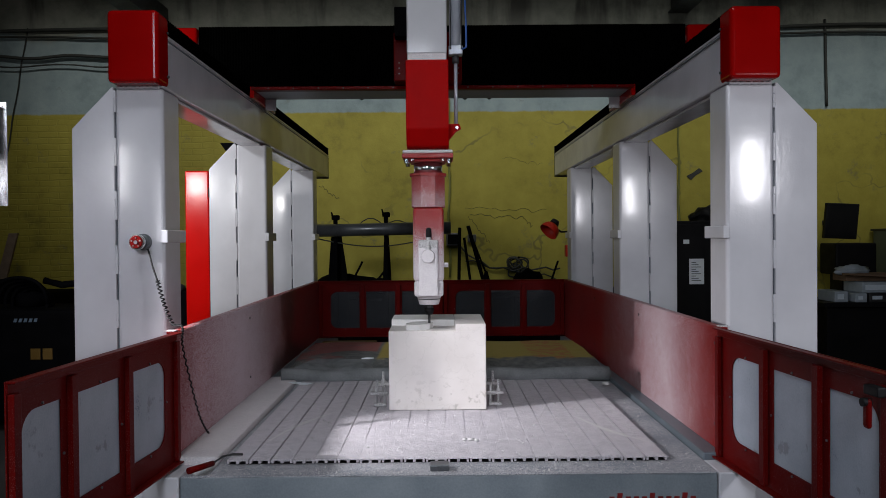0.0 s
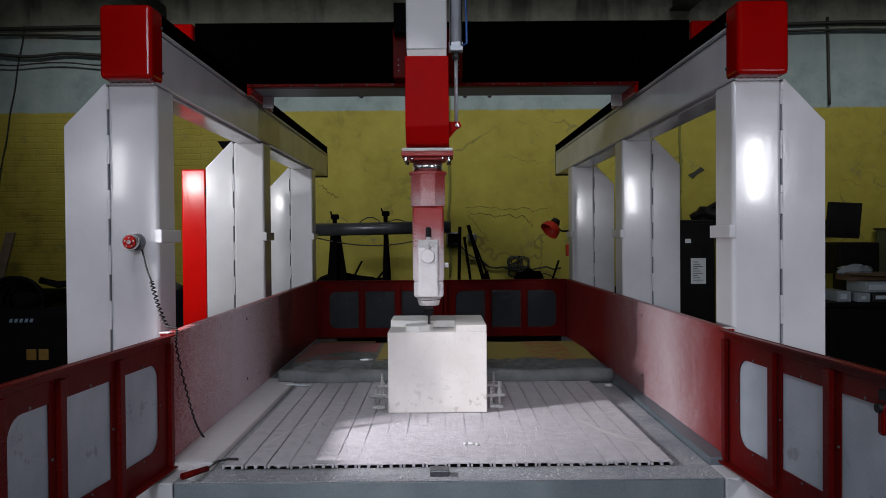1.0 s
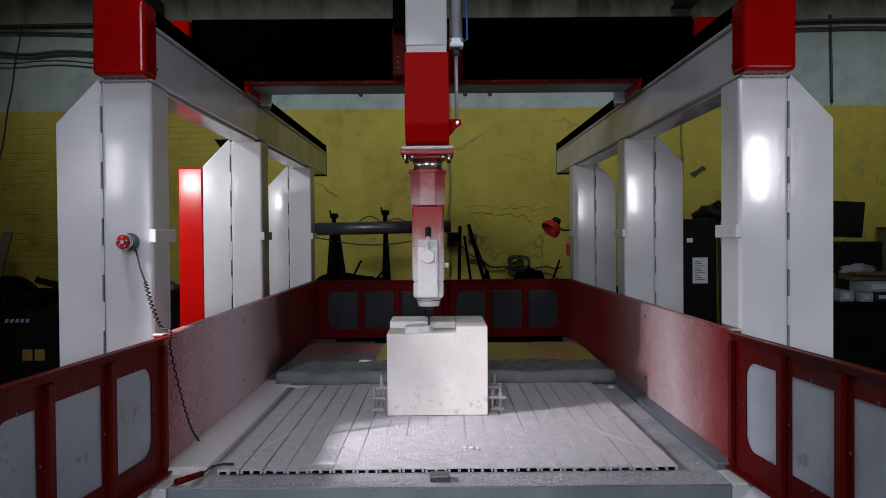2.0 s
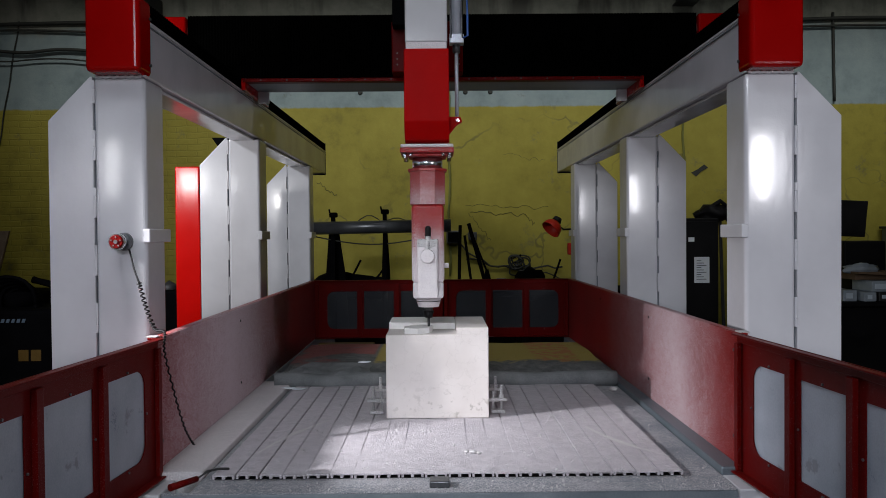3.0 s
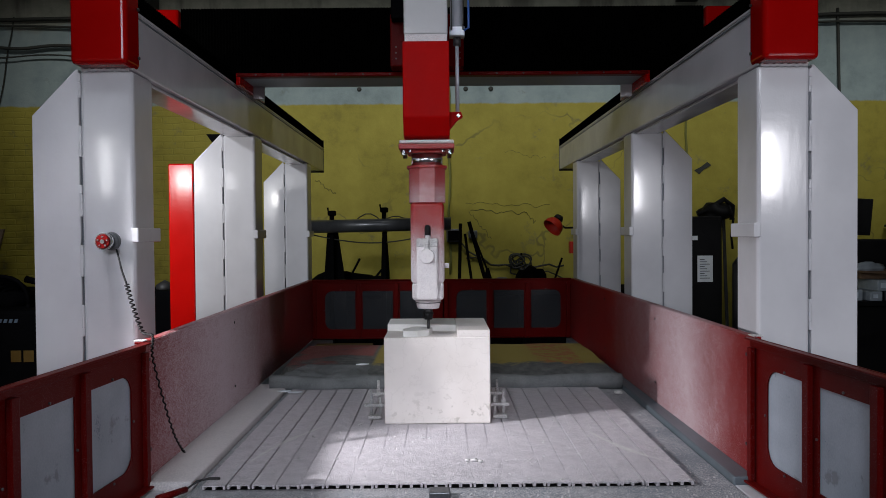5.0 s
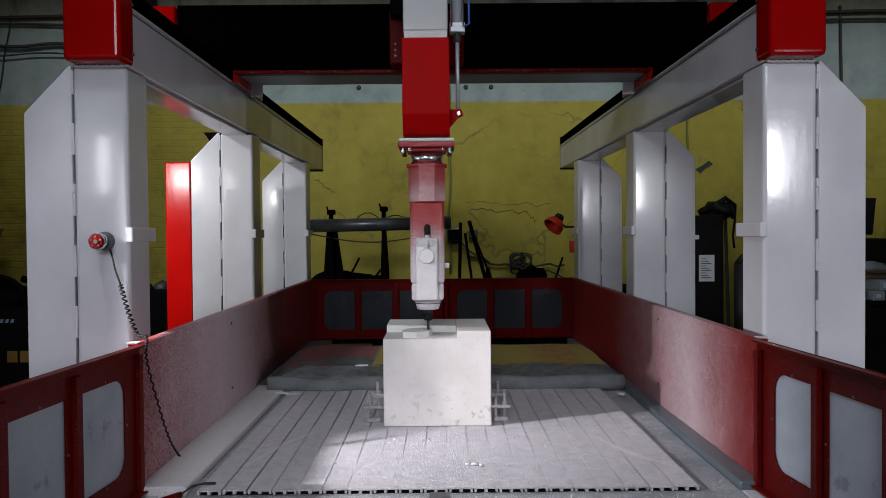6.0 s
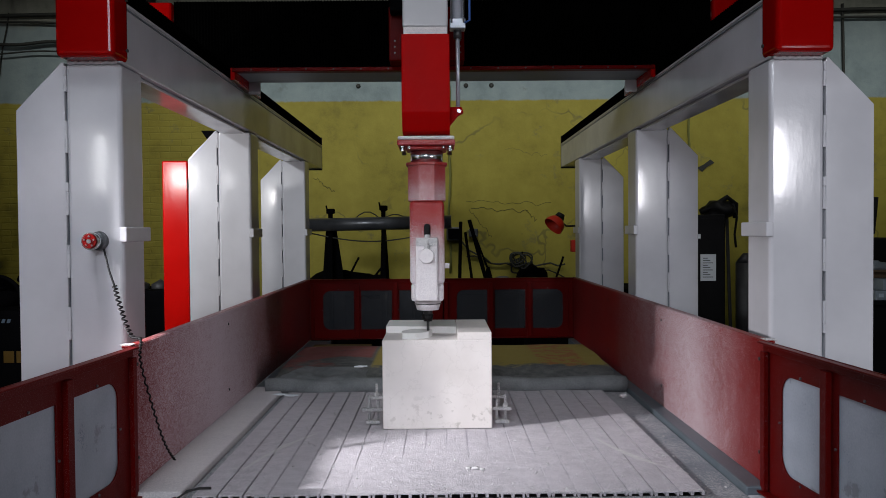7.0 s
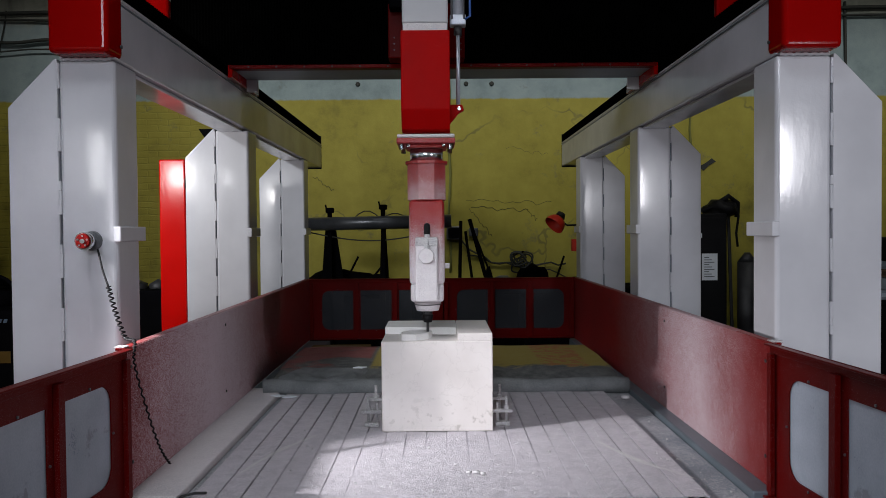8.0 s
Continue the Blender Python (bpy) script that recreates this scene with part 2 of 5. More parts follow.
def printed_cloth(name):
    """Grey dusty canvas with large yellow and red printed fields."""
    m, nt, s = material(name)
    p = where(nt)
    sep = nt.nodes.new("ShaderNodeSeparateXYZ")
    nt.links.new(p, sep.inputs[0])
    x, y = sep.outputs[0], sep.outputs[1]
    big, mid, fine = noise_of(nt, p, 3.0, 5), noise_of(nt, p, 18.0, 4), noise_of(nt, p, 260.0, 3)
    grey = ramp(nt, math_of(nt, "ADD", math_of(nt, "MULTIPLY", mid, 0.6), math_of(nt, "MULTIPLY", fine, 0.4)), [(0.35, (0.06, 0.066, 0.066)), (0.65, (0.19, 0.195, 0.19))])
    yy = math_of(nt, "ADD", y, math_of(nt, "MULTIPLY", math_of(nt, "SUBTRACT", mid, 0.5), 0.25))
    back = span(nt, yy, 4.46, 4.54)
    yellow = math_of(nt, "MULTIPLY", back, span(nt, x, -0.42, -0.40))
    red1 = math_of(nt, "MULTIPLY", back, math_of(nt, "MULTIPLY", span(nt, x, -0.42, -0.44), span(nt, big, 0.42, 0.5)))
    red2 = math_of(nt, "MULTIPLY", back, math_of(nt, "MULTIPLY", math_of(nt, "MULTIPLY", span(nt, x, 0.52, 0.54), span(nt, x, 0.80, 0.78)), span(nt, mid, 0.45, 0.52)))
    col = mixed(nt, math_of(nt, "MULTIPLY", yellow, 0.8), grey, (0.42, 0.32, 0.05))
    col = mixed(nt, math_of(nt, "MULTIPLY", red1, 0.6), col, (0.35, 0.05, 0.04))
    col = mixed(nt, math_of(nt, "MULTIPLY", red2, 0.6), col, (0.40, 0.08, 0.05))
    nt.links.new(col, s.inputs["Base Color"])
    s.inputs["Roughness"].default_value = 0.8
    bump(nt, s, math_of(nt, "ADD", mid, fine), 0.8, 0.012)
    return m


M_WHITE = gloss_paint("white_gloss_paint", (0.52, 0.52, 0.555), (0.60, 0.60, 0.635), 0.18, 0.0, 0.18, 0.04)
M_RED = gloss_paint("red_gloss_paint", (0.25, 0.001, 0.001), (0.31, 0.0015, 0.0015), 0.13, 0.0, 0.04)
M_REDBOX = gloss_paint("red_cabinet_paint", (0.50, 0.004, 0.002), (0.60, 0.004, 0.003), 0.17, 0.0, 0.06, 0.08, 0.8)
M_REDARM = gloss_paint("red_arm_paint", (0.36, 0.001, 0.001), (0.44, 0.0015, 0.0015), 0.42, 0.0, 0.0, 0.05, 0.35)
M_REDSPIN = spindle_paint("red_spindle_dusted")
# Panel dust ends where shade starts; paler dust brightens the left panel.
M_FENCE = dusty_red("red_panel_dust_and_shade", 2.62, 3.35, 4.75, 0.235, -0.03, 0.9)
M_FENCEHEAVY = dusty_red("red_panel_cake_and_light", 2.30, 3.6, 5.15, 0.275, -0.01, 1.0, (0.68, 0.57, 0.62))
M_LEAF = dusty_red("red_leaf_paint", 0.5, 2.4, 3.2, 0.03, -0.10, 0.46)
M_LEAFDUSTY = dusty_red("red_leaf_paint_dusty", 0.5, 2.4, 3.2, 0.03, -0.06, 0.52, (0.30, 0.16, 0.16))
# Darker copy of the guard red; its tone carries the shade.
M_BACKRED = dusty_red("red_paint_shaded", 5.0, 5.5, 6.6, 0.02, -0.12, 0.45)
M_SLAT = dust_cover("slat_dust", (0.42, 0.40, 0.435), (0.78, 0.74, 0.785), (0.38, 0.365, 0.40), 0.27)
M_PLATE = dust_cover("plate_dust", (0.22, 0.23, 0.255), (0.58, 0.57, 0.60), (0.20, 0.23, 0.26), 0.20)
M_BASE = plain("base_grey_paint", (0.16, 0.19, 0.215), (0.24, 0.275, 0.30), 0.45, 0, 4, 150, 0.15)
M_LEDGE = dust_cover("ledge_white", (0.70, 0.67, 0.68), (0.84, 0.80, 0.81), (0.66, 0.63, 0.65), 0.2)
M_SHADE = plain("dark_steel_shade", (0.10, 0.13, 0.15), (0.16, 0.19, 0.22), 0.4, 0.3, 6, 200, 0.1)
M_BLACK = plain("black_bellows_cloth", (0.0005, 0.0005, 0.0005), (0.0012, 0.0012, 0.0012), 1.0, 0, 10, 300, 0.2, gloss=0.0)
M_BLACKGL = plain("black_plastic", (0.004, 0.004, 0.005), (0.009, 0.009, 0.010), 0.6, 0, 9, 250, 0.1, gloss=0.2)
M_DARKSTEEL = plain("dark_steel", (0.03, 0.03, 0.032), (0.07, 0.07, 0.072), 0.5, 0.5, 7, 180, 0.2)
M_PIPE = plain("grey_pipe_steel", (0.07, 0.075, 0.085), (0.13, 0.135, 0.145), 0.34, 0.5, 5, 150, 0.1)
M_CHROME = plain("ground_steel", (0.62, 0.63, 0.65), (0.75, 0.76, 0.78), 0.16, 1.0, 12, 300, 0.05)
M_NECK = plain("turned_steel", (0.70, 0.71, 0.73), (0.82, 0.83, 0.85), 0.2, 1.0, 20, 300, 0.05)
M_ALU = plain("anodised_aluminium", (0.46, 0.50, 0.56), (0.58, 0.62, 0.68), 0.35, 0.35, 8, 240, 0.08)
M_WHITEDUST = dust_cover("white_dust_cover", (0.68, 0.65, 0.67), (0.80, 0.77, 0.78), (0.64, 0.60, 0.62), 0.3, 0.35)
M_RAM = gloss_paint("ram_paint", (0.46, 0.46, 0.48), (0.52, 0.52, 0.54), 0.4)
M_STONE = stone("white_stone")
M_CUT = plain("fresh_cut_stone", (0.80, 0.79, 0.77), (0.88, 0.87, 0.86), 0.8, 0, 12, 260, 0.1)
M_CLAMP = dust_cover("clamp_dusted", (0.55, 0.54, 0.55), (0.72, 0.71, 0.71), (0.30, 0.30, 0.32), 0.2)
M_GLASS = glass_dusty("clouded_acrylic", 0.85, 1.1)
# Clearer acrylic, its colour darkened for the unlit space behind it.
M_GLASSREAR = glass_dusty("shaded_acrylic", 0.45, 0.12, 0.2)
M_WALL = wall_paint("painted_wall")
M_CONC = plain("sooty_concrete", (0.07, 0.075, 0.068), (0.20, 0.20, 0.18), 0.85, 0, 1.6, 40, 0.4)
M_FLOOR = plain("oily_concrete", (0.035, 0.035, 0.035), (0.085, 0.083, 0.08), 0.6, 0, 1.5, 60, 0.3)
M_CLOTH = printed_cloth("printed_canvas")
M_ROLL = plain("grey_canvas", (0.10, 0.11, 0.115), (0.24, 0.25, 0.255), 0.85, 0, 6, 160, 0.5)
M_PAPER = plain("paper", (0.72, 0.77, 0.83), (0.80, 0.84, 0.88), 0.8, 0, 20, 200, 0.05)
M_INK = plain("grey_ink", (0.07, 0.08, 0.10), (0.1, 0.11, 0.13), 0.8, 0, 20, 200, 0.0)
M_CARD = plain("cardboard", (0.16, 0.10, 0.06), (0.23, 0.145, 0.09), 0.85, 0, 9, 120, 0.2)
M_WOOD = plain("old_board", (0.14, 0.10, 0.07), (0.24, 0.18, 0.13), 0.8, 0, 12, 90, 0.3)
M_WOODDARK = plain("stained_board", (0.02, 0.012, 0.010), (0.04, 0.022, 0.018), 0.7, 0, 10, 90, 0.2)
M_GREEN = plain("green_grey_paint", (0.10, 0.13, 0.11), (0.15, 0.18, 0.15), 0.5, 0, 4, 120, 0.1)
M_TUBLABEL = plain("tub_label", (0.60, 0.70, 0.80), (0.74, 0.82, 0.88), 0.6, 0, 12, 150, 0.05)
M_TUB = plain("dim_plastic", (0.32, 0.38, 0.44), (0.46, 0.52, 0.58), 0.45, 0, 9, 150, 0.05)
M_YEL = plain("yellow_sticker", (0.10, 0.055, 0.006), (0.14, 0.08, 0.01), 0.6, 0, 9, 150, 0.05)
M_BLUE = plain("blue_hose", (0.02, 0.08, 0.30), (0.04, 0.12, 0.40), 0.4, 0, 9, 150, 0.05)
M_LAMPRED = gloss_paint("lamp_red", (0.32, 0.015, 0.008), (0.42, 0.022, 0.010), 0.45, 0.0, 0.05)
M_WIRE = plain("old_cable", (0.02, 0.022, 0.018), (0.04, 0.042, 0.035), 0.7, 0, 9, 150, 0.05)
M_OLIVE = plain("painted_cable", (0.13, 0.14, 0.03), (0.20, 0.20, 0.05), 0.7, 0, 9, 150, 0.05)
M_MATT = plain("matt_black", (0.0015, 0.0015, 0.002), (0.004, 0.004, 0.005), 0.9, 0, 6, 120, 0.2, gloss=0.03)
M_BLUEINK = plain("pale_blue_lettering", (0.06, 0.09, 0.13), (0.09, 0.13, 0.18), 0.7, 0, 12, 150, 0.0)
# Pale tone for the streaks of light modelled on the slats.
M_STREAK = dust_cover("light_streak_pale", (0.60, 0.59, 0.60), (0.76, 0.75, 0.75), (0.55, 0.54, 0.55), 0.25)
M_LETTER = plain("red_lettering", (0.16, 0.006, 0.006), (0.21, 0.009, 0.009), 0.5, 0, 9, 150, 0.0)
M_CRACK = plain("crack_dirt", (0.05, 0.046, 0.016), (0.13, 0.12, 0.035), 0.9, 0, 6, 120, 0.1)
M_CRUMB = plain("stone_crumb", (0.52, 0.51, 0.52), (0.68, 0.67, 0.67), 0.9, 0, 30, 300, 0.2)


# ---- building helpers ----
def box(bm, x0, x1, y0, y1, z0, z1, bevel=0.0, seg=2):
    v = [bm.verts.new((x, y, z)) for x in (x0, x1) for y in (y0, y1) for z in (z0, z1)]
    fs = [bm.faces.new([v[i] for i in q]) for q in ((0, 1, 3, 2), (4, 6, 7, 5), (0, 4, 5, 1), (2, 3, 7, 6), (0, 2, 6, 4), (1, 5, 7, 3))]
    if bevel:
        es = list({e for f in fs for e in f.edges})
        bmesh.ops.bevel(bm, geom=es, offset=bevel, segments=seg, affect="EDGES", profile=0.5)
    return bm


def prism(bm, poly, axis, a, b, bevel=0.0):
    """A polygon of two coordinates pushed along an axis from a to b."""
    def at(p, d):
        return {"x": (d, p[0], p[1]), "y": (p[0], d, p[1]), "z": (p[0], p[1], d)}[axis]
    lo, hi = [bm.verts.new(at(p, a)) for p in poly], [bm.verts.new(at(p, b)) for p in poly]
    n = len(poly)
    fs = [bm.faces.new(lo), bm.faces.new(hi[::-1])]
    fs += [bm.faces.new((lo[i], lo[(i + 1) % n], hi[(i + 1) % n], hi[i])) for i in range(n)]
    bmesh.ops.recalc_face_normals(bm, faces=fs)
    if bevel:
        bmesh.ops.bevel(bm, geom=list({e for f in fs for e in f.edges}), offset=bevel, segments=2, affect="EDGES", profile=0.5)
    return bm


def cyl(bm, p0, p1, r0, r1=None, n=20, cap=True):
    r1 = r0 if r1 is None else r1
    p0, p1 = Vector(p0), Vector(p1)
    q = (p1 - p0).to_track_quat("Z", "Y")
    ring = [[bm.verts.new(p + q @ Vector((r * cos(2 * pi * i / n), r * sin(2 * pi * i / n), 0))) for i in range(n)] for p, r in ((p0, r0), (p1, r1))]
    for i in range(n):
        f = bm.faces.new((ring[0][i], ring[0][(i + 1) % n], ring[1][(i + 1) % n], ring[1][i]))
        f.smooth = n > 8
    if cap:
        bm.faces.new(ring[0][::-1]), bm.faces.new(ring[1])
    return bm


def tube(bm, pts, r, n=8):
    """A round cable through the points."""
    pts = [Vector(p) for p in pts]
    rings = []
    for i, p in enumerate(pts):
        d = pts[min(i + 1, len(pts) - 1)] - pts[max(i - 1, 0)]
        q = d.to_track_quat("Z", "Y")
        rings.append([bm.verts.new(p + q @ Vector((r * cos(2 * pi * k / n), r * sin(2 * pi * k / n), 0))) for k in range(n)])
    for a, b in zip(rings, rings[1:]):
        for k in range(n):
            best = min(range(n), key=lambda s: (b[s].co - a[0].co).length)
            f = bm.faces.new((a[k], a[(k + 1) % n], b[(k + 1 + best) % n], b[(k + best) % n]))
            f.smooth = True
    bm.faces.new(rings[0][::-1]), bm.faces.new(rings[-1])
    bmesh.ops.recalc_face_normals(bm, faces=bm.faces)
    return bm


def rod(p0, p1, r, n=12):
    return cyl(bmesh.new(), p0, p1, r, n=n)


def block(*a, **k):
    return box(bmesh.new(), *a, **k)


def part(name, bm, mat, parent=None, label=""):
    me = bpy.data.meshes.new(name)
    bm.normal_update()
    bm.to_mesh(me)
    bm.free()
    me.materials.append(mat)
    ob = new(name, me)
    if parent:
        ob.parent = parent
    return tagged(ob, label)


def thing(name, label, category, group="", kind=""):
    return tagged(new(name), label, category, group, kind)


def structure(name, bm, mat, label, category):
    return tagged(part(name, bm, mat), label, category, kind="structure")


def blob(bm, c, r, seed, squash=(1, 1, 1), sub=2, amp=0.35):
    """A lumpy rounded heap."""
    made = bmesh.ops.create_icosphere(bm, subdivisions=sub, radius=1.0)["verts"]
    for v in made:
        k = r * (1 + amp * noise.noise(v.co * 1.7 + Vector((seed * 3.1, seed, 0))))
        v.co = Vector(c) + Vector((v.co.x * squash[0], v.co.y * squash[1], v.co.z * squash[2])) * k
    for f in {f for v in made for f in v.link_faces}:
        f.smooth = True
    return bm


# ---- the hall ----
structure("floor", block(-9, 9, -6, 10.1, -0.2, 0), M_FLOOR, "dark oily concrete workshop floor", "floor")
wall_n = structure("wall_north", block(-9, 9, 9.8, 10.1, 0, 6.0), M_WALL, "old painted wall, yellow below and pale above, cracked", "wall")
structure("wall_west", block(-9.3, -9, -6, 10.1, 0, 6.0), M_WALL, "old painted workshop wall", "wall")
structure("wall_east", block(9, 9.3, -6, 10.1, 0, 6.0), M_WALL, "old painted workshop wall", "wall")
structure("wall_south", block(-9.3, 9.3, -6.3, -6, 0, 6.0), M_CONC, "dim workshop wall", "wall")
bm = block(-9.3, 9.3, -6.3, 10.1, 6.0, 6.25)
structure("ceiling", bm, M_CONC, "sooty concrete ceiling", "ceiling")
for x, z in ((-3.52, 4.22), (3.02, 4.42)):
    t = thing("roof_girder", "dark steel girder running under the roof", "girder", "roof girders", "structure")
    part("web", block(x - 0.09, x + 0.09, -5.9, 9.79, z + 0.02, z + 0.30, bevel=0.004), M_DARKSTEEL, t)
    part("flange", block(x - 0.13, x + 0.13, -5.9, 9.79, z, z + 0.019, bevel=0.003), M_DARKSTEEL, t)
for k, (z, r_, x0, x1) in enumerate(((4.245, 0.024, -8.9, 8.9), (4.15, 0.015, -8.9, 8.9), (3.915, 0.021, -8.9, -3.2), (3.80, 0.010, -8.9, -3.2))):
    way = [(x0 + (x1 - x0) * i / 60, 9.765 - 0.012 * k, z + 0.016 * sin(i * 0.55 + k) + 0.018 * noise.noise((i * 0.21, k, 0))) for i in range(61)]
    tagged(part("wall_cable", tube(bmesh.new(), way, r_, 6), M_WIRE), "dark sagging cable clipped along the wall", "cable", "wall cables")
tagged(part("wall_conduit", tube(bmesh.new(), [(0.10 + 0.012 * sin(i * 1.3), 9.785, 3.5 - 0.2 * i) for i in range(13)], 0.016, 6), M_OLIVE), "thin cable painted over with the yellow wall", "cable")
tagged(part("wall_conduit", tube(bmesh.new(), [(3.02 + 0.01 * sin(i * 1.7), 9.785, 3.4 - 0.2 * i) for i in range(10)], 0.014, 6), M_OLIVE), "thin cable painted over with the yellow wall", "cable")
tagged(part("wall_wire", tube(bmesh.new(), [(-5.2 - 0.018 * i + 0.006 * sin(i), 9.78, 4.29 - 0.1 * i) for i in range(24)], 0.008, 6), M_WIRE), "thin dark wire hanging down the brick wall", "cable")
tagged(part("wall_wire", tube(bmesh.new(), [(4.88 + 0.002 * i, 9.78, 4.33 - 0.1 * i) for i in range(12)], 0.017, 6), M_WIRE), "thin dark wire hanging on the pale wall", "cable")
for x, z in ((-0.996, 3.384), (0.31, 3.38), (0.62, 3.38)):
    t = thing("wall_plug", "small dark anchor hole cover on the wall", "plug", "wall plugs")
    part("cap", cyl(bmesh.new(), (x, 9.8, z), (x, 9.775, z), 0.03, 0.02, 10), M_WIRE, t)

rng = random.Random(21)
for x0, z0, x1, z1, r_ in ((0.36, 1.90, 1.06, 1.84, 0.009), (0.30, 1.98, 1.34, 1.93, 0.006), (0.34, 1.88, 0.62, 1.52, 0.007), (1.04, 1.86, 1.16, 1.72, 0.006),
                           (-1.55, 2.26, -1.30, 2.10, 0.008), (0.78, 2.60, 1.30, 2.52, 0.004), (5.6, 2.9, 5.95, 2.55, 0.005)):
    n = 22
    way = [(x0 + (x1 - x0) * i / n + 0.02 * noise.noise((i * 0.5, x0, 1)), 9.7985, z0 + (z1 - z0) * i / n + 0.05 * noise.noise((i * 0.35, z0, 7)) + 0.007 * rng.uniform(-1, 1)) for i in range(n + 1)]
    part("crack", tube(bmesh.new(), way, r_ * 0.45, 5), M_CRACK, wall_n)

# ---- the machine frame ----
XI, XO, Y1, SP, ZR = 1.126, 1.317, 2.917, 1.877, 2.207     # column inner and outer side, first front, spacing, rail underside
frame_thing = thing("cnc_portal", "white glossy steel portal with box columns and top rails", "machine")


def column(s, y):
    """A square tube with rounded corners, a stitched stiffening plate outside and a strap inside."""
    c = part("column", block(min(s * XI, s * XO), max(s * XI, s * XO), y, y + 0.2, 0, ZR, bevel=0.014, seg=3), M_WHITE, frame_thing)
    x0, x1 = s * (XO + 0.007), s * 1.493
    poly = [(x0, 0), (x1, 0), (x1, 2.047), (s * (XO + 0.016), 2.212), (x0, 2.212)]
    part("gusset_plate", prism(bmesh.new(), poly, "y", y + 0.003, y + 0.035, 0.003), M_WHITE, c)
    for k in range(10):                                     # weld beads between the slots
        z = 0.175 + k * 0.215
        bm = bmesh.new()
        for j in range(4 if k < 9 else 3):
            zz = z + j * 0.027 + 0.003 * sin(j * 2.3 + k)
            xw = 0.009 + 0.0015 * sin(j * 1.7 + k * 2)
            box(bm, *sorted((s * (XO - 0.001), s * (XO + xw))), y + 0.003 + 0.0012 * sin(j + k), y + 0.014, zz, zz + 0.033, 0.003, 2)
        part("weld_bead", bm, M_WHITE, c)
    # Dark strip gives the open weld slots their shade by colour.
    part("slot_shade", block(min(s * (XO - 0.002), s * (XO + 0.012)), max(s * (XO - 0.002), s * (XO + 0.012)), y + 0.022, y + 0.03, 0.02, 2.19), M_SHADE, c)
    part("strap", block(min(s * (XI - 0.014), s * (XI + 0.012)), max(s * (XI - 0.014), s * (XI + 0.012)), y - 0.006, y + 0.225, 1.588, 1.64, bevel=0.004), M_WHITE, c)
    part("foot_plate", block(min(s * (XI - 0.05), s * 1.53), max(s * (XI - 0.05), s * 1.53), y - 0.05, y + 0.25, 0, 0.02, bevel=0.003), M_WHITE, c)


def pleats(bm, axis, a, b, pitch, lo, hi, depth, at):
    """A folded bellows sheet along an axis; lo and hi bound its other sides."""
    n = int(round((b - a) / pitch))
    prev = None
    for i in range(2 * n + 1):
        d = a + (b - a) * i / (2 * n)
        o = depth if i % 2 else 0.0
        if axis == "x":                                     # faces the front, with a top
            row = [(d, at + o, lo), (d, at + o, hi - o), (d, at + 0.25, hi - o)]
        else:                                               # lies on a rail: inner side, top, outer side
            x0, x1 = at
            row = [(x0 + (o if x1 > x0 else -o), d, lo), (x0 + (o if x1 > x0 else -o), d, hi - o), (x1, d, hi - o), (x1, d, lo)]
        row = [bm.verts.new(p) for p in row]
        if prev:
            for j in range(len(row) - 1):
                bm.faces.new((prev[j], prev[j + 1], row[j + 1], row[j]))
        prev = row
    return bm


for s in (-1, 1):
    for i in range(3):
        column(s, Y1 + i * SP)
    xa, xb = sorted((s * XI, s * XO))
    r = part("rail", block(xa, xb, Y1 + 0.004, 7.62, ZR + 0.002, 2.425, bevel=0.008), M_WHITE, frame_thing)
    part("rail_bellows", pleats(bmesh.new(), "y", Y1 + 0.02, 7.62, 0.02, 2.427, 2.5, 0.005, (s * (XI + 0.004), s * (XO - 0.004))), M_BLACK, r, "black folded bellows cover")
    part("rail_end_plate", block(xa - 0.002, xb + 0.002, 7.62, 7.63, ZR - 0.01, 2.505, bevel=0.002), M_BLACKGL, r, "black end plate")
    part("rail_lip", block(*sorted((s * (XI - 0.004), s * (XI + 0.03))), Y1 + 0.02, 7.62, 2.418, 2.428, bevel=0.002), M_WHITE, r)
    xa, xb = sorted((s * (XI - 0.009), s * 1.316))
    c = part("end_cap", block(xa, xb, Y1 - 0.078, Y1 + 0.055, 2.2145, 2.498, bevel=0.018, seg=4), M_RED, r, "glossy red sheet-metal end cap")
    for dz in (2.255, 2.43):
        part("cap_screw", cyl(bmesh.new(), (s * (XI - 0.012), Y1 + 0.025, dz), (s * (XI - 0.018), Y1 + 0.025, dz), 0.006, n=8), M_DARKSTEEL, c)
    part("rail_edge", block(*sorted((s * (XI - 0.006), s * (XI + 0.01))), Y1 + 0.05, 7.62, 2.404, 2.4085, bevel=0.001), M_SHADE, r, "dark sealing strip under the bellows")
    way = [(s * (XI + 0.012 + 0.0057 * k), Y1 + 0.001 - 0.002 * sin(k * 2.1), 2.209 + 0.0012 * sin(k * 1.3)) for k in range(31)]
    bm = tube(bmesh.new(), way, 0.0055, 8)
    part("cap_weld", bm, M_WHITE, c)
for s in (-1, 1):
    xa, xb = sorted((s * XI, s * XO))
    for i in (0, 1):
        part("rail_web", block(xa + 0.03, xb - 0.03, Y1 + i * SP + 0.2, Y1 + (i + 1) * SP, ZR - 0.012, ZR, bevel=0.003), M_WHITE, frame_thing)

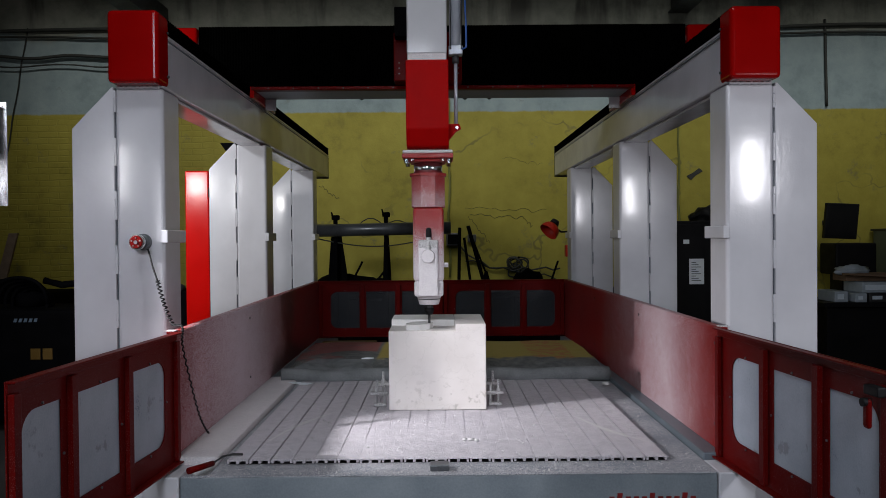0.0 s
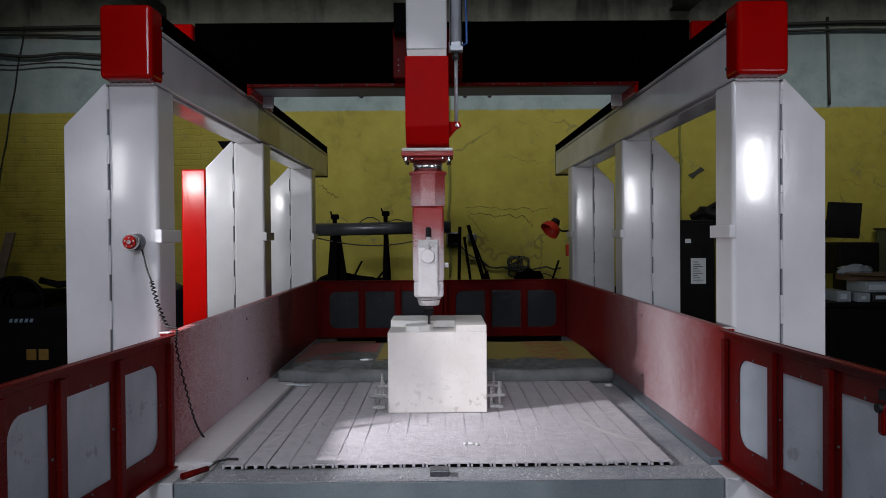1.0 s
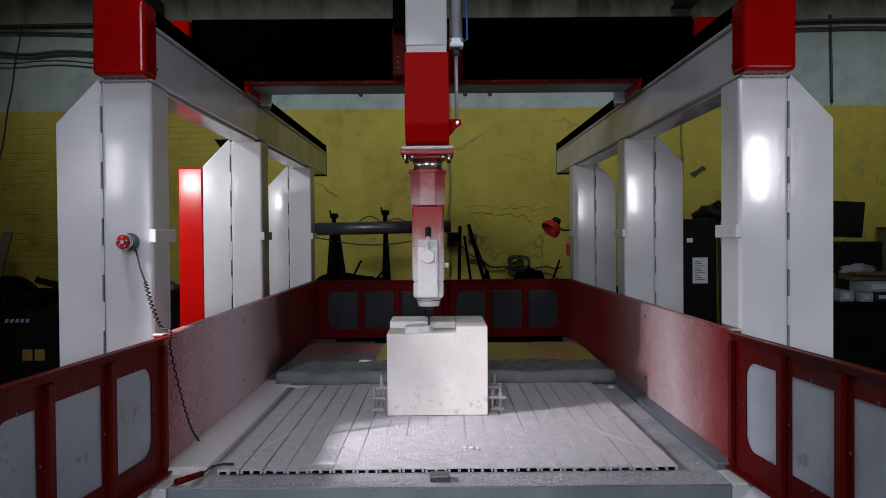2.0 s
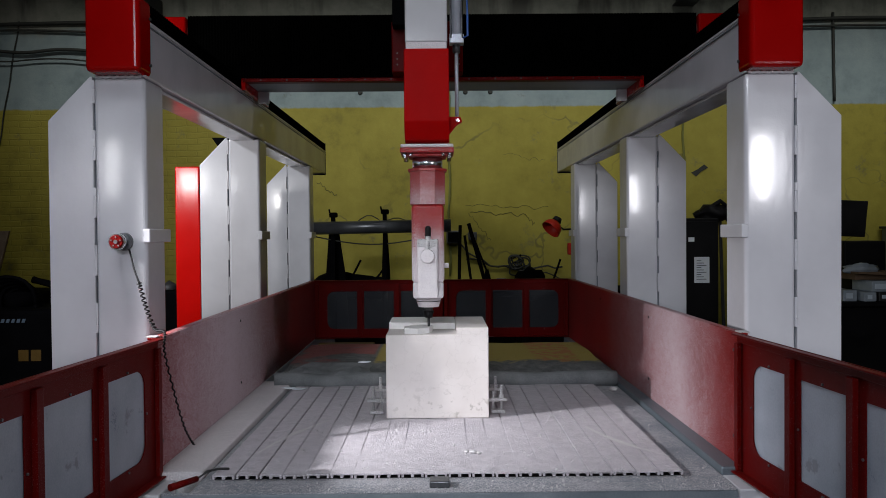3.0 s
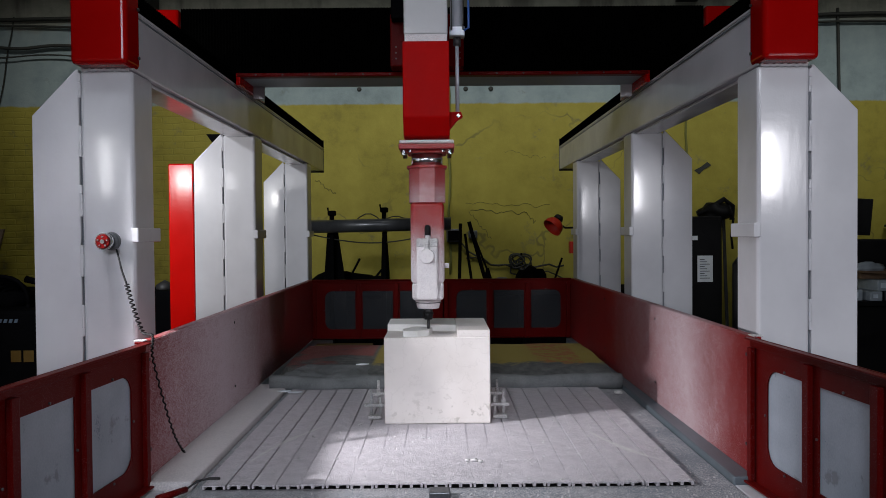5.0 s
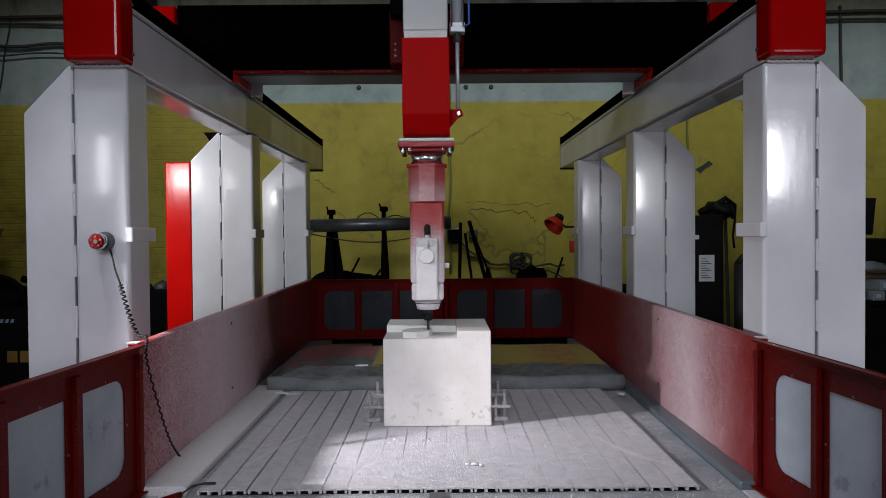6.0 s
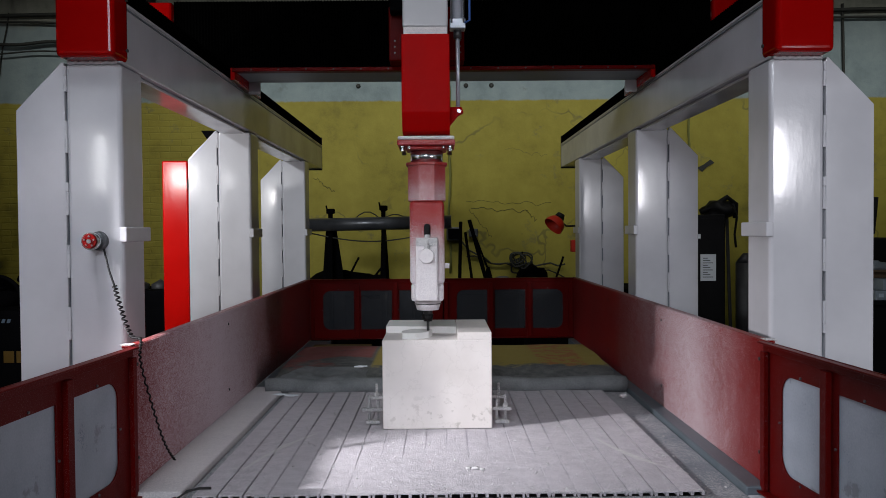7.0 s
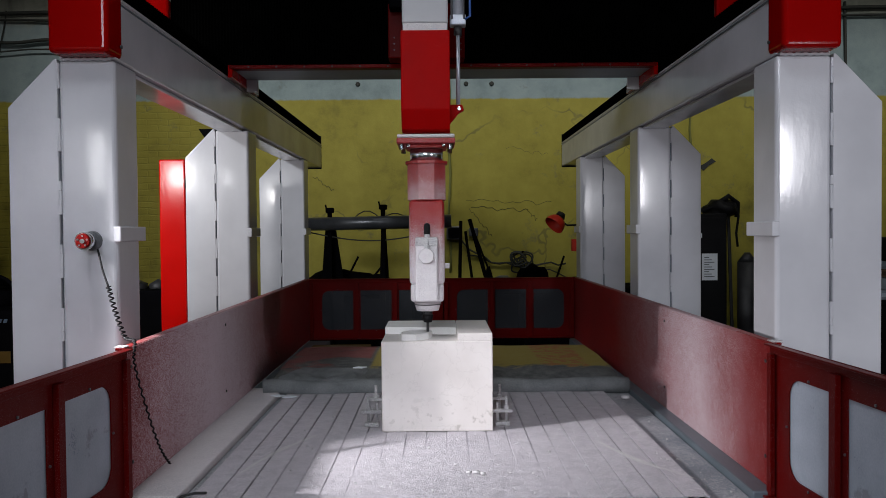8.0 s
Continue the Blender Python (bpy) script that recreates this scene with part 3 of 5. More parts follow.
# ---- the travelling beam ----
YB, ZB = 4.32, 2.46
gantry = thing("gantry_beam", "black bellows-covered cross beam with red end plates on the rails", "gantry beam")
part("beam_core", block(-1.1, 1.1, YB + 0.03, YB + 0.24, ZB + 0.02, 2.815, bevel=0.006), M_BLACKGL, gantry)
part("beam_bellows", pleats(bmesh.new(), "x", -1.402, 1.402, 0.016, ZB + 0.015, 2.826, 0.004, YB), M_BLACK, gantry, "black folded bellows")
part("lower_rail", block(-1.1, 1.1, YB - 0.025, YB + 0.03, ZB - 0.006, ZB + 0.014, bevel=0.003), M_BACKRED, gantry, "red lower edge of the beam")
part("beam_underside", block(-1.084, 1.084, YB + 0.031, YB + 0.30, ZB - 0.004, ZB + 0.019, bevel=0.003), M_BASE, gantry, "grey underside plate")
for k in range(15):
    part("edge_screw", cyl(bmesh.new(), (-1.0 + k * 0.143, YB - 0.027, ZB + 0.004), (-1.0 + k * 0.143, YB - 0.024, ZB + 0.004), 0.005, n=8), M_DARKSTEEL, gantry)
for s in (-1, 1):
    p = part("carriage_plate", block(*sorted((s * 1.085, s * 1.108)), YB - 0.02, YB + 0.58, 2.412, ZB + 0.016, bevel=0.003), M_RED, gantry, "red carriage side plate")
    part("corner_gusset", block(*sorted((s * 1.02, s * 1.0845)), YB + 0.28, YB + 0.292, 2.388, ZB - 0.0045, bevel=0.002), M_RAM, p, "grey bracket plate")
    part("carriage_cap", prism(bmesh.new(), [(YB - 0.03, 2.56), (YB + 0.3, 2.56), (YB + 0.3, 2.815), (YB - 0.03, 2.815)], "x", s * 1.405, s * 1.56, 0.012), M_RED, gantry, "red end cover of the beam")
    part("carriage_body", block(*sorted((s * 1.11, s * 1.40)), YB + 0.05, YB + 0.55, 2.505, 2.74, bevel=0.01), M_BLACKGL, gantry)

# ---- the working head ----
XH, YH = -0.078, 3.50
head = thing("spindle_head", "red and white spindle head dusted with stone powder over the block", "spindle head")
part("ram", block(XH - 0.093, XH + 0.093, YH - 0.08, YH + 0.09, 2.455, 3.7, bevel=0.006), M_RAM, head, "pale grey square ram")
part("ram_foot", block(XH - 0.09, XH + 0.09, YH - 0.077, YH + 0.087, 2.424, 2.456, bevel=0.003), M_WHITEDUST, head, "dusty pale step")
arm = part("arm", prism(bmesh.new(), [(YH - 0.09, 2.424), (YH + 0.10, 2.424), (YH + 0.10, 2.02), (YH - 0.02, 2.02), (YH - 0.05, 2.03), (YH - 0.09, 2.105)], "x", XH - 0.099, XH + 0.099, 0.005), M_REDARM, head, "red arm with a bent foot")
for sx in (-1, 1):
    for dz in (2.575, 2.545, 2.515):
        part("saddle_screw", cyl(bmesh.new(), (XH + sx * 0.165, YB - 0.16, dz), (XH + sx * 0.165, YB - 0.164, dz), 0.004, n=8), M_PIPE, head)
# Saddle takes the shaded red because it sits in shadow.
part("saddle", block(XH - 0.195, XH + 0.185, YB - 0.16, YB - 0.03, 2.475, 2.745, bevel=0.006), M_BACKRED, head, "red saddle running on the beam")
part("saddle_carrier", block(XH - 0.09, XH + 0.09, YH + 0.091, YB - 0.161, 2.47, 3.4, bevel=0.004), M_BLACKGL, head)
part("sensor_box", block(XH - 0.185, XH - 0.115, YB - 0.25, YB - 0.161, 2.70, 2.86, bevel=0.004), M_MATT, head, "black plastic sensor box")
# pneumatic cylinder beside the ram
pc = part("gas_cylinder", cyl(bmesh.new(), (XH + 0.135, YH + 0.03, 2.5), (XH + 0.135, YH + 0.03, 3.4), 0.028, n=20), M_ALU, head, "aluminium balancing cylinder")
for dx in (-0.025, 0.025):
    part("tie_rod", rod((XH + 0.135 + dx, YH + 0.002, 2.49), (XH + 0.135 + dx, YH + 0.002, 3.4), 0.005, 8), M_CHROME, pc)
part("cylinder_head", block(XH + 0.102, XH + 0.168, YH, YH + 0.062, 2.468, 2.51, bevel=0.004), M_ALU, pc)
part("piston_rod", rod((XH + 0.135, YH + 0.03, 2.135), (XH + 0.135, YH + 0.03, 2.47), 0.0085, 14), M_ALU, head, "bright piston rod")
part("rod_collar", cyl(bmesh.new(), (XH + 0.135, YH + 0.03, 2.43), (XH + 0.135, YH + 0.03, 2.465), 0.017, n=14), M_DARKSTEEL, head)
part("rod_bracket", prism(bmesh.new(), [(XH + 0.097, 2.14), (XH + 0.15, 2.14), (XH + 0.158, 2.118), (XH + 0.135, 2.105), (XH + 0.097, 2.06)], "y", YH + 0.01, YH + 0.05, 0.002), M_REDARM, head)
part("bracket_bolt", cyl(bmesh.new(), (XH + 0.138, YH + 0.055, 2.122), (XH + 0.138, YH + 0.0, 2.122), 0.009, n=8), M_CHROME, head)
part("air_hose", tube(bmesh.new(), [(XH + 0.165, YH, 2.49), (XH + 0.185, YH - 0.005, 2.5), (XH + 0.185, YH, 2.6), (XH + 0.18, YH + 0.02, 2.75), (XH + 0.17, YH + 0.04, 3.0)], 0.005, 8), M_BLUE, head, "blue air hose")
# flange, neck, spindle body
fl = part("flange", block(XH - 0.118, XH + 0.118, YH - 0.11, YH + 0.11, 1.968, 1.99, bevel=0.004), M_REDSPIN, head, "red square flange")
part("flange_dust", block(XH - 0.116, XH + 0.116, YH - 0.108, YH + 0.108, 1.991, 2.006, bevel=0.006), M_WHITEDUST, fl, "white dust cake")
part("flange_ring", block(XH - 0.085, XH + 0.085, YH - 0.085, YH + 0.085, 1.953, 1.968, bevel=0.006), M_REDSPIN, fl)
for sx in (-1, 1):
    for dy in (-0.085, 0.085):
        for dx in (0.098, 0.07):
            part("flange_bolt", cyl(bmesh.new(), (XH + sx * dx, YH + dy, 1.945 + 0.01 * (dx < 0.09)), (XH + sx * dx, YH + dy, 1.968), 0.010, n=6), M_CHROME, fl)
part("neck", cyl(bmesh.new(), (XH, YH, 1.90), (XH, YH, 1.954), 0.068, n=36), M_NECK, head, "bright turned neck")
oct8 = [(XH + 0.078 * cos(pi / 8 + k * pi / 4) / cos(pi / 8), YH + 0.078 * sin(pi / 8 + k * pi / 4) / cos(pi / 8)) for k in range(8)]
oct9 = [(XH + 0.086 * cos(pi / 8 + k * pi / 4) / cos(pi / 8), YH + 0.086 * sin(pi / 8 + k * pi / 4) / cos(pi / 8)) for k in range(8)]
up = part("upper_body", prism(bmesh.new(), oct8, "z", 1.742, 1.9, 0.003), M_REDSPIN, head, "eight-sided red body frosted with dust")
part("body_collar", prism(bmesh.new(), oct9, "z", 1.890, 1.903, 0.003), M_REDSPIN, up)
lo = part("lower_body", block(XH - 0.072, XH + 0.072, YH - 0.07, YH + 0.07, 1.395, 1.745, bevel=0.018, seg=3), M_REDSPIN, head, "red motor body whitened by dust")
part("lower_skirt", block(XH - 0.068, XH + 0.068, YH - 0.066, YH + 0.066, 1.325, 1.4, bevel=0.012), M_WHITEDUST, lo)
tb = part("terminal_box", block(XH - 0.046, XH + 0.044, YH - 0.108, YH - 0.068, 1.33, 1.585, bevel=0.007), M_WHITEDUST, lo, "dust-caked terminal box")
part("terminal_lid", block(XH - 0.046, XH + 0.044, YH - 0.112, YH - 0.06, 1.555, 1.59, bevel=0.004), M_CLAMP, tb)
part("connector", cyl(bmesh.new(), (XH - 0.002, YH - 0.13, 1.515), (XH - 0.002, YH - 0.1, 1.515), 0.029, 0.033, 20), M_WHITEDUST, tb)
part("connector_neck", cyl(bmesh.new(), (XH - 0.002, YH - 0.116, 1.53), (XH + 0.002, YH - 0.096, 1.6), 0.012, 0.012, 12), M_CLAMP, tb)
part("cable_grommet", block(XH - 0.012, XH + 0.014, YH - 0.088, YH - 0.062, 1.585, 1.648, bevel=0.0118, seg=4), M_BLACKGL, lo, "black cable boot")
part("hose_nipple", cyl(bmesh.new(), (XH + 0.07, YH - 0.04, 1.472), (XH + 0.092, YH - 0.04, 1.472), 0.011, n=12), M_WHITEDUST, lo)
nose = part("nose", cyl(bmesh.new(), (XH, YH, 1.326), (XH, YH, 1.285), 0.058, 0.046, 28), M_WHITEDUST, head, "white dusty nose ring")
part("nose_ring", cyl(bmesh.new(), (XH, YH, 1.313), (XH, YH, 1.31), 0.0575, n=28), M_DARKSTEEL, nose)
co = part("collet", cyl(bmesh.new(), (XH, YH, 1.262), (XH, YH, 1.286), 0.019, n=18), M_DARKSTEEL, head)
part("collet_nut", cyl(bmesh.new(), (XH, YH, 1.236), (XH, YH, 1.266), 0.017, 0.024, n=14), M_BLACKGL, co)
part("cutter", cyl(bmesh.new(), (XH, YH, 1.176), (XH, YH, 1.246), 0.006, n=10), M_DARKSTEEL, co, "dark steel cutter")

# ---- the bed ----
bed = thing("machine_bed", "grey machine bed thick with white stone dust", "machine bed")
part("bed_plate", block(-0.838, 0.928, 2.47, 5.4, 0.745, 0.784, bevel=0.004), M_PLATE, bed, "dust-covered base plate")
part("front_apron", block(-0.925, 0.925, 2.455, 2.468, 0.28, 0.782, bevel=0.004), M_BASE, bed, "grey front panel")
part("left_ledge", block(-1.003, -0.84, 2.62, 4.30, 0.70, 0.808, bevel=0.006), M_LEDGE, bed, "white box-section ledge")
part("rear_ledge", block(-1.003, -0.84, 4.305, 6.05, 0.70, 0.806, bevel=0.006), M_SHADE, bed, "dark rear length of the ledge under the cover")
# Dark colour stands for the shadow on this channel's inner face.
part("right_ledge", block(0.93, 1.0, 2.62, 6.05, 0.70, 0.808, bevel=0.006), M_SHADE, bed, "side channel coloured dark for its shaded inner face")
part("front_edge", block(-0.925, 0.925, 2.452, 2.4695, 0.782, 0.787, bevel=0.003), M_PLATE, bed)
for s in (-1, 1):
    part("corner_post", block(*sorted((s * 0.93, s * 1.06)), 2.46, 2.62, 0, 0.782, bevel=0.006), M_WHITE, bed, "white corner post")
    part("support_leg", block(*sorted((s * 0.8, s * 0.95)), 5.7, 5.9, 0, 0.745, bevel=0.006), M_WHITE, bed)
part("latch_block", block(-0.066, 0.0, 2.495, 2.555, 0.784, 0.806, bevel=0.004), M_PIPE, bed, "small grey metal block")
bm = bmesh.new()
lip = None
for i in range(121):                                        # dust banked against the slat ends
    x = -0.79 + 1.58 * i / 120
    hgt = 0.0032 + 0.002 * noise.noise((x * 9, 0, 2)) + 0.0015 * noise.noise((x * 40, 1, 2))
    row = [bm.verts.new((x, 2.535, 0.7835)), bm.verts.new((x, 2.575, 0.784 + hgt * 0.5)), bm.verts.new((x, 2.599, 0.784 + hgt)), bm.verts.new((x, 2.5995, 0.7835))]
    if lip:
        for q in range(3):
            bm.faces.new((lip[q], row[q], row[q + 1], lip[q + 1])).smooth = True
    lip = row
part("dust_bank", bm, M_PLATE, bed, "stone dust banked along the slat ends")
sb = thing("scraper_bar", "dark red handled bar lying on the bed corner", "bar")
part("handle", cyl(bmesh.new(), (-0.905, 2.485, 0.797), (-0.845, 2.575, 0.798), 0.012, 0.010, 12), M_LEAF, sb)
part("tip", tube(bmesh.new(), [(-0.845, 2.575, 0.798), (-0.82, 2.61, 0.812), (-0.79, 2.64, 0.812), (-0.76, 2.66, 0.806)], 0.0045, 8), M_DARKSTEEL, sb)
# lettering stands as plain slanted bars
for k in range(11):
    x = 0.545 + k * 0.028
    part("letter_bar", prism(bmesh.new(), [(x, 0.668), (x + 0.017, 0.668), (x + 0.023, 0.704 + 0.012 * (k % 4 == 1)), (x + 0.006, 0.704 + 0.012 * (k % 4 == 1))], "y", 2.450, 2.4548), M_LETTER, bed)

# ---- guards ----
def leaf_mesh(w, h, holes, rounding, thick):
    """A sheet with window openings; rounding gives the corner radius on the (low, high) side of each hole."""
    bm = bmesh.new()
    us = sorted({0.0, w, *[a for h_ in holes for a in h_[:2]]})
    z0, z1 = holes[0][2], holes[0][3]
    for a, b in zip(us, us[1:]):
        box(bm, a, b, 0, thick, 0, z0), box(bm, a, b, 0, thick, z1, h)
        if not any(abs(a - q[0]) < 1e-6 for q in holes):
            box(bm, a, b, 0, thick, z0, z1)
    for (a, b, c, d), (rl, rh) in zip(holes, rounding):
        for r, x, sx in ((rl, a, 1), (rh, b, -1)):
            for z, sz in ((c, 1), (d, -1)):
                if r:
                    arc = [(x + sx * r * (1 - cos(t)), z + sz * r * (1 - sin(t))) for t in [pi / 2 * k / 6 for k in range(7)]]
                    prism(bm, [(x, z), *arc], "y", 0.0003, thick - 0.0003)
    bmesh.ops.remove_doubles(bm, verts=bm.verts, dist=1e-5)
    return bm


def guard_leaf(name, label, m, w, z_lo, z_hi, holes, rounding, flip, mat, group):
    """A hinged guard: sheet, angle-iron edges, uprights, panes and screws, in local x (width), y (thickness), z."""
    t = tagged(new(name), label, "guard door", group)
    h = z_hi - z_lo
    hs = [(a, b, c - z_lo, d - z_lo) for a, b, c, d in holes]
    q = -1 if flip else 1                                   # side on which the bars stand proud
    part("sheet", leaf_mesh(w, h, hs, rounding, 0.004), mat, t)

    def bar(nm, x0, x1, y0, y1, z0, z1):
        part(nm, block(x0, x1, *sorted((q * y0, q * y1)), z0, z1, bevel=0.002), mat, t)
    bar("top_angle", 0, w, 0.0045, 0.028, h - 0.006, h), bar("top_flange", 0, w, 0.0045, 0.008, h - 0.03, h - 0.006)
    bar("bottom_angle", 0, w, 0.0045, 0.034, 0, 0.006)
    bar("hinge_upright", 0.004, 0.03, 0.0045, 0.02, 0.007, h - 0.031)
    bar("end_upright", w - 0.034, w - 0.004, 0.0045, 0.022, 0.007, h - 0.031)
    for (a, b, c, d), nxt in zip(hs, hs[1:]):
        mid = (b + nxt[0]) / 2
        bar("upright", mid - 0.016, mid + 0.016, 0.0045, 0.021, 0.007, h - 0.031)
    for a, b, c, d in hs:
        p = part("pane", block(a - 0.012, b + 0.012, 0.006 if q < 0 else -0.006, 0.0095 if q < 0 else -0.0025, c - 0.012, d + 0.012), M_GLASSREAR if "rear" in name else M_GLASS, t, "clearer acrylic pane, coloured dark for the shade" if "rear" in name else "clouded acrylic pane")
        for u, z in ((a - 0.008, (c + d) / 2), ((a + b) / 2, d + 0.008), ((a + b) / 2, c - 0.008), (b + 0.008, (c + d) / 2)):
            part("screw", cyl(bmesh.new(), (u, 0.002 - q * -0.001, z), (u, 0.002 + q * 0.006, z), 0.004, n=6), M_PIPE, p)
    t.matrix_world = m
    return t


HOLES_L = [(0.10, 0.347, 0.877, 1.175), (0.432, 0.678, 0.877, 1.175), (0.762, 0.94, 0.877, 1.175)]
HOLES_R = [(0.10, 0.322, 0.877, 1.175), (0.395, 0.634, 0.877, 1.175), (0.708, 0.93, 0.877, 1.175)]
ROUND = [(0.06, 0), (0, 0), (0, 0.06)]
turn = math.degrees(math.atan(0.075))
left_leaf = guard_leaf("front_guard", "red steel guard door with clouded windows, swung open", pose(-0.9955, 2.635, 0.79, 0, 0, -90 - turn), 1.0, 0.79, 1.263, HOLES_L, ROUND, False, M_LEAFDUSTY, "front guard doors")
right_leaf = guard_leaf("front_guard", "red steel guard door with clouded windows, swung open", pose(0.9955, 2.635, 0.79, 0, 0, -90 + turn), 1.0, 0.79, 1.263, HOLES_R, ROUND, True, M_LEAF, "front guard doors")
lt = part("latch", block(0.935, 0.995, -0.046, -0.023, 0.415, 0.44, bevel=0.004), M_BLACKGL, right_leaf, "dark toggle latch")
part("latch_lever", block(0.952, 0.978, -0.060, -0.046, 0.335, 0.41, bevel=0.008), M_LEAF, lt, "red lever")
part("latch_knob", cyl(bmesh.new(), (0.965, -0.046, 0.40), (0.965, -0.068, 0.40), 0.011, n=12), M_BLACKGL, lt)
RH = [(0.095, 0.325, 0.885, 1.176), (0.38, 0.61, 0.885, 1.176), (0.665, 0.89, 0.885, 1.176)]
RR = [(0.055, 0), (0, 0), (0, 0.055)]
guard_leaf("rear_guard", "red rear guard door with windows, both coloured dark for shade, closed", pose(-0.9955, 6.06, 0.815), 0.993, 0.815, 1.263, RH, RR, True, M_BACKRED, "rear guard doors")
guard_leaf("rear_guard", "red rear guard door with windows, both coloured dark for shade, closed", pose(0.0025, 6.06, 0.815), 0.966, 0.815, 1.263, RH, RR, True, M_BACKRED, "rear guard doors")
for s, xr in ((-1, 0.9955), (1, 0.9695)):                  # the right panel leans inwards towards the rear
    t = thing("side_guard", "plain red side guard panel frosted with stone dust", "guard panel", "side guards")

    def out(y, d=0.0):
        return s * (0.9955 + (xr - 0.9955) * (y - 2.645) / 3.41 + d)

    def strip(y0, y1, d0, d1):
        return [(out(y0, d0), y0), (out(y0, d1), y0), (out(y1, d1), y1), (out(y1, d0), y1)]
    part("sheet", prism(bmesh.new(), strip(2.645, 6.055, 0, 0.004), "z", 0.8087, 1.26, 0.001), M_FENCE if s > 0 else M_FENCEHEAVY, t)
    part("top_fold", prism(bmesh.new(), strip(2.645, 6.055, 0.0045, 0.0345), "z", 1.255, 1.262, 0.001), M_FENCE, t)
    # Added strip blocks key light from leaking through the hinge gap.
    part("hinge_gap_stop", block(*sorted((s * 1.0003, s * 1.004)), 2.608, 2.6595, 0.815, 1.25, bevel=0.001), M_LEAF, t)
    for k, y in enumerate((2.66, 3.75, 4.85, 5.95)):
        part("stay", prism(bmesh.new(), strip(y, y + 0.035, 0.0045, 0.0345), "z", 0.818, 1.254, 0.002), M_FENCE, t)
        for z in (0.9, 1.2):
            part("rivet", cyl(bmesh.new(), (out(y, 0.001), y + 0.02, z), (out(y, -0.003), y + 0.02, z), 0.006, n=8), M_DARKSTEEL, t)
    part("hinge", block(*sorted((s * 1.002, s * 1.04)), 2.65, 2.69, 1.262, 1.266, bevel=0.002), M_CLAMP, t, "dusty hinge tab")

# ---- the stone block and its clamps ----
bx0, bx1, by0, by1, bz = -0.266, 0.185, 3.40, 3.87, 1.20
blk = thing("stone_block", "white stone block, partly carved on top, smudged at its foot", "stone block")
bm = bmesh.new()
box(bm, bx0, bx1, by0, by1, 0.802, 1.17, 0.004, 2)
part("body", bm, M_STONE, blk)
part("uncut_side", block(0.045, bx1 - 0.0005, by0 + 0.0005, by1 - 0.0005, 1.168, bz, bevel=0.003), M_STONE, blk)
part("uncut_back", prism(bmesh.new(), [(bx0 + 0.0005, by0 + 0.235), (0.043, by0 + 0.20), (0.043, by1 - 0.0005), (bx0 + 0.0005, by1 - 0.0005)], "z", 1.168, bz, 0.002), M_CUT, blk, "freshly cut step")
leafp = [(-0.185, 3.425), (-0.125, 3.418), (-0.075, 3.46), (-0.06, 3.53), (-0.10, 3.575), (-0.155, 3.56), (-0.19, 3.50)]
part("carved_boss", prism(bmesh.new(), leafp, "z", 1.168, 1.196, 0.003), M_CUT, blk, "raised carved boss")


def clamp(x, y, s):
    t = thing("screw_clamp", "dust-whitened step clamp holding the stone block", "clamp", "block clamps")
    part("foot", block(x - 0.03, x + 0.03, y - 0.018, y + 0.018, 0.802, 0.818, bevel=0.003), M_CLAMP, t)
    part("stud", cyl(bmesh.new(), (x + s * 0.015, y, 0.818), (x + s * 0.015, y, 0.925), 0.006, n=10), M_CLAMP, t)
    part("stud", cyl(bmesh.new(), (x - s * 0.022, y, 0.818), (x - s * 0.022, y, 0.90), 0.006, n=10), M_CLAMP, t)
    part("arm", block(x - 0.045, x + 0.04, y - 0.014, y + 0.014, 0.856, 0.870, bevel=0.003), M_CLAMP, t)
    part("nut", cyl(bmesh.new(), (x + s * 0.015, y, 0.870), (x + s * 0.015, y, 0.884), 0.011, n=6), M_CLAMP, t)


for x, y, s in ((-0.315, 3.50, -1), (-0.302, 3.74, -1), (0.232, 3.50, 1), (0.222, 3.74, 1)):
    clamp(x, y, s)

# ---- the rolled cover behind the slats ----
cover = thing("bed_cover", "dusty grey canvas cover with faded yellow and red print", "cover")
bm = bmesh.new()
n, mth = 60, 24
rows = []
for i in range(n + 1):
    x = -0.90 + 1.80 * i / n
    row = []
    for j in range(mth + 1):
        y = 4.22 + 1.06 * j / mth
        z = 0.80 + 0.075 * min(1, (y - 4.19) / 0.28) ** 0.6 + 0.012 * noise.noise((x * 3, y * 3, 0)) + 0.03 * noise.noise((x * 7, y * 9, 3)) * max(0, 1 - (y - 4.2) / 0.4)
        row.append(bm.verts.new((x, y, z)))
    rows.append(row)
for i in range(n):
    for j in range(mth):
        bm.faces.new((rows[i][j], rows[i + 1][j], rows[i + 1][j + 1], rows[i][j + 1])).smooth = True
sk = [bm.verts.new((v.co.x, v.co.y, 0.772)) for v in (r[0] for r in rows)]
for i in range(n):
    bm.faces.new((sk[i], sk[i + 1], rows[i + 1][0], rows[i][0]))
part("sheet", bm, M_CLOTH, cover)
bm = bmesh.new()
tube(bm, [(-0.925 + 1.85 * i / 30, 4.205 + 0.008 * sin(i * 1.1), 0.822 + 0.006 * sin(i * 0.7 + 1)) for i in range(31)], 0.042, 14)
part("roll", bm, M_ROLL, cover, "rolled canvas edge")
bm = bmesh.new()
gx, gy = 56, 26
g = []
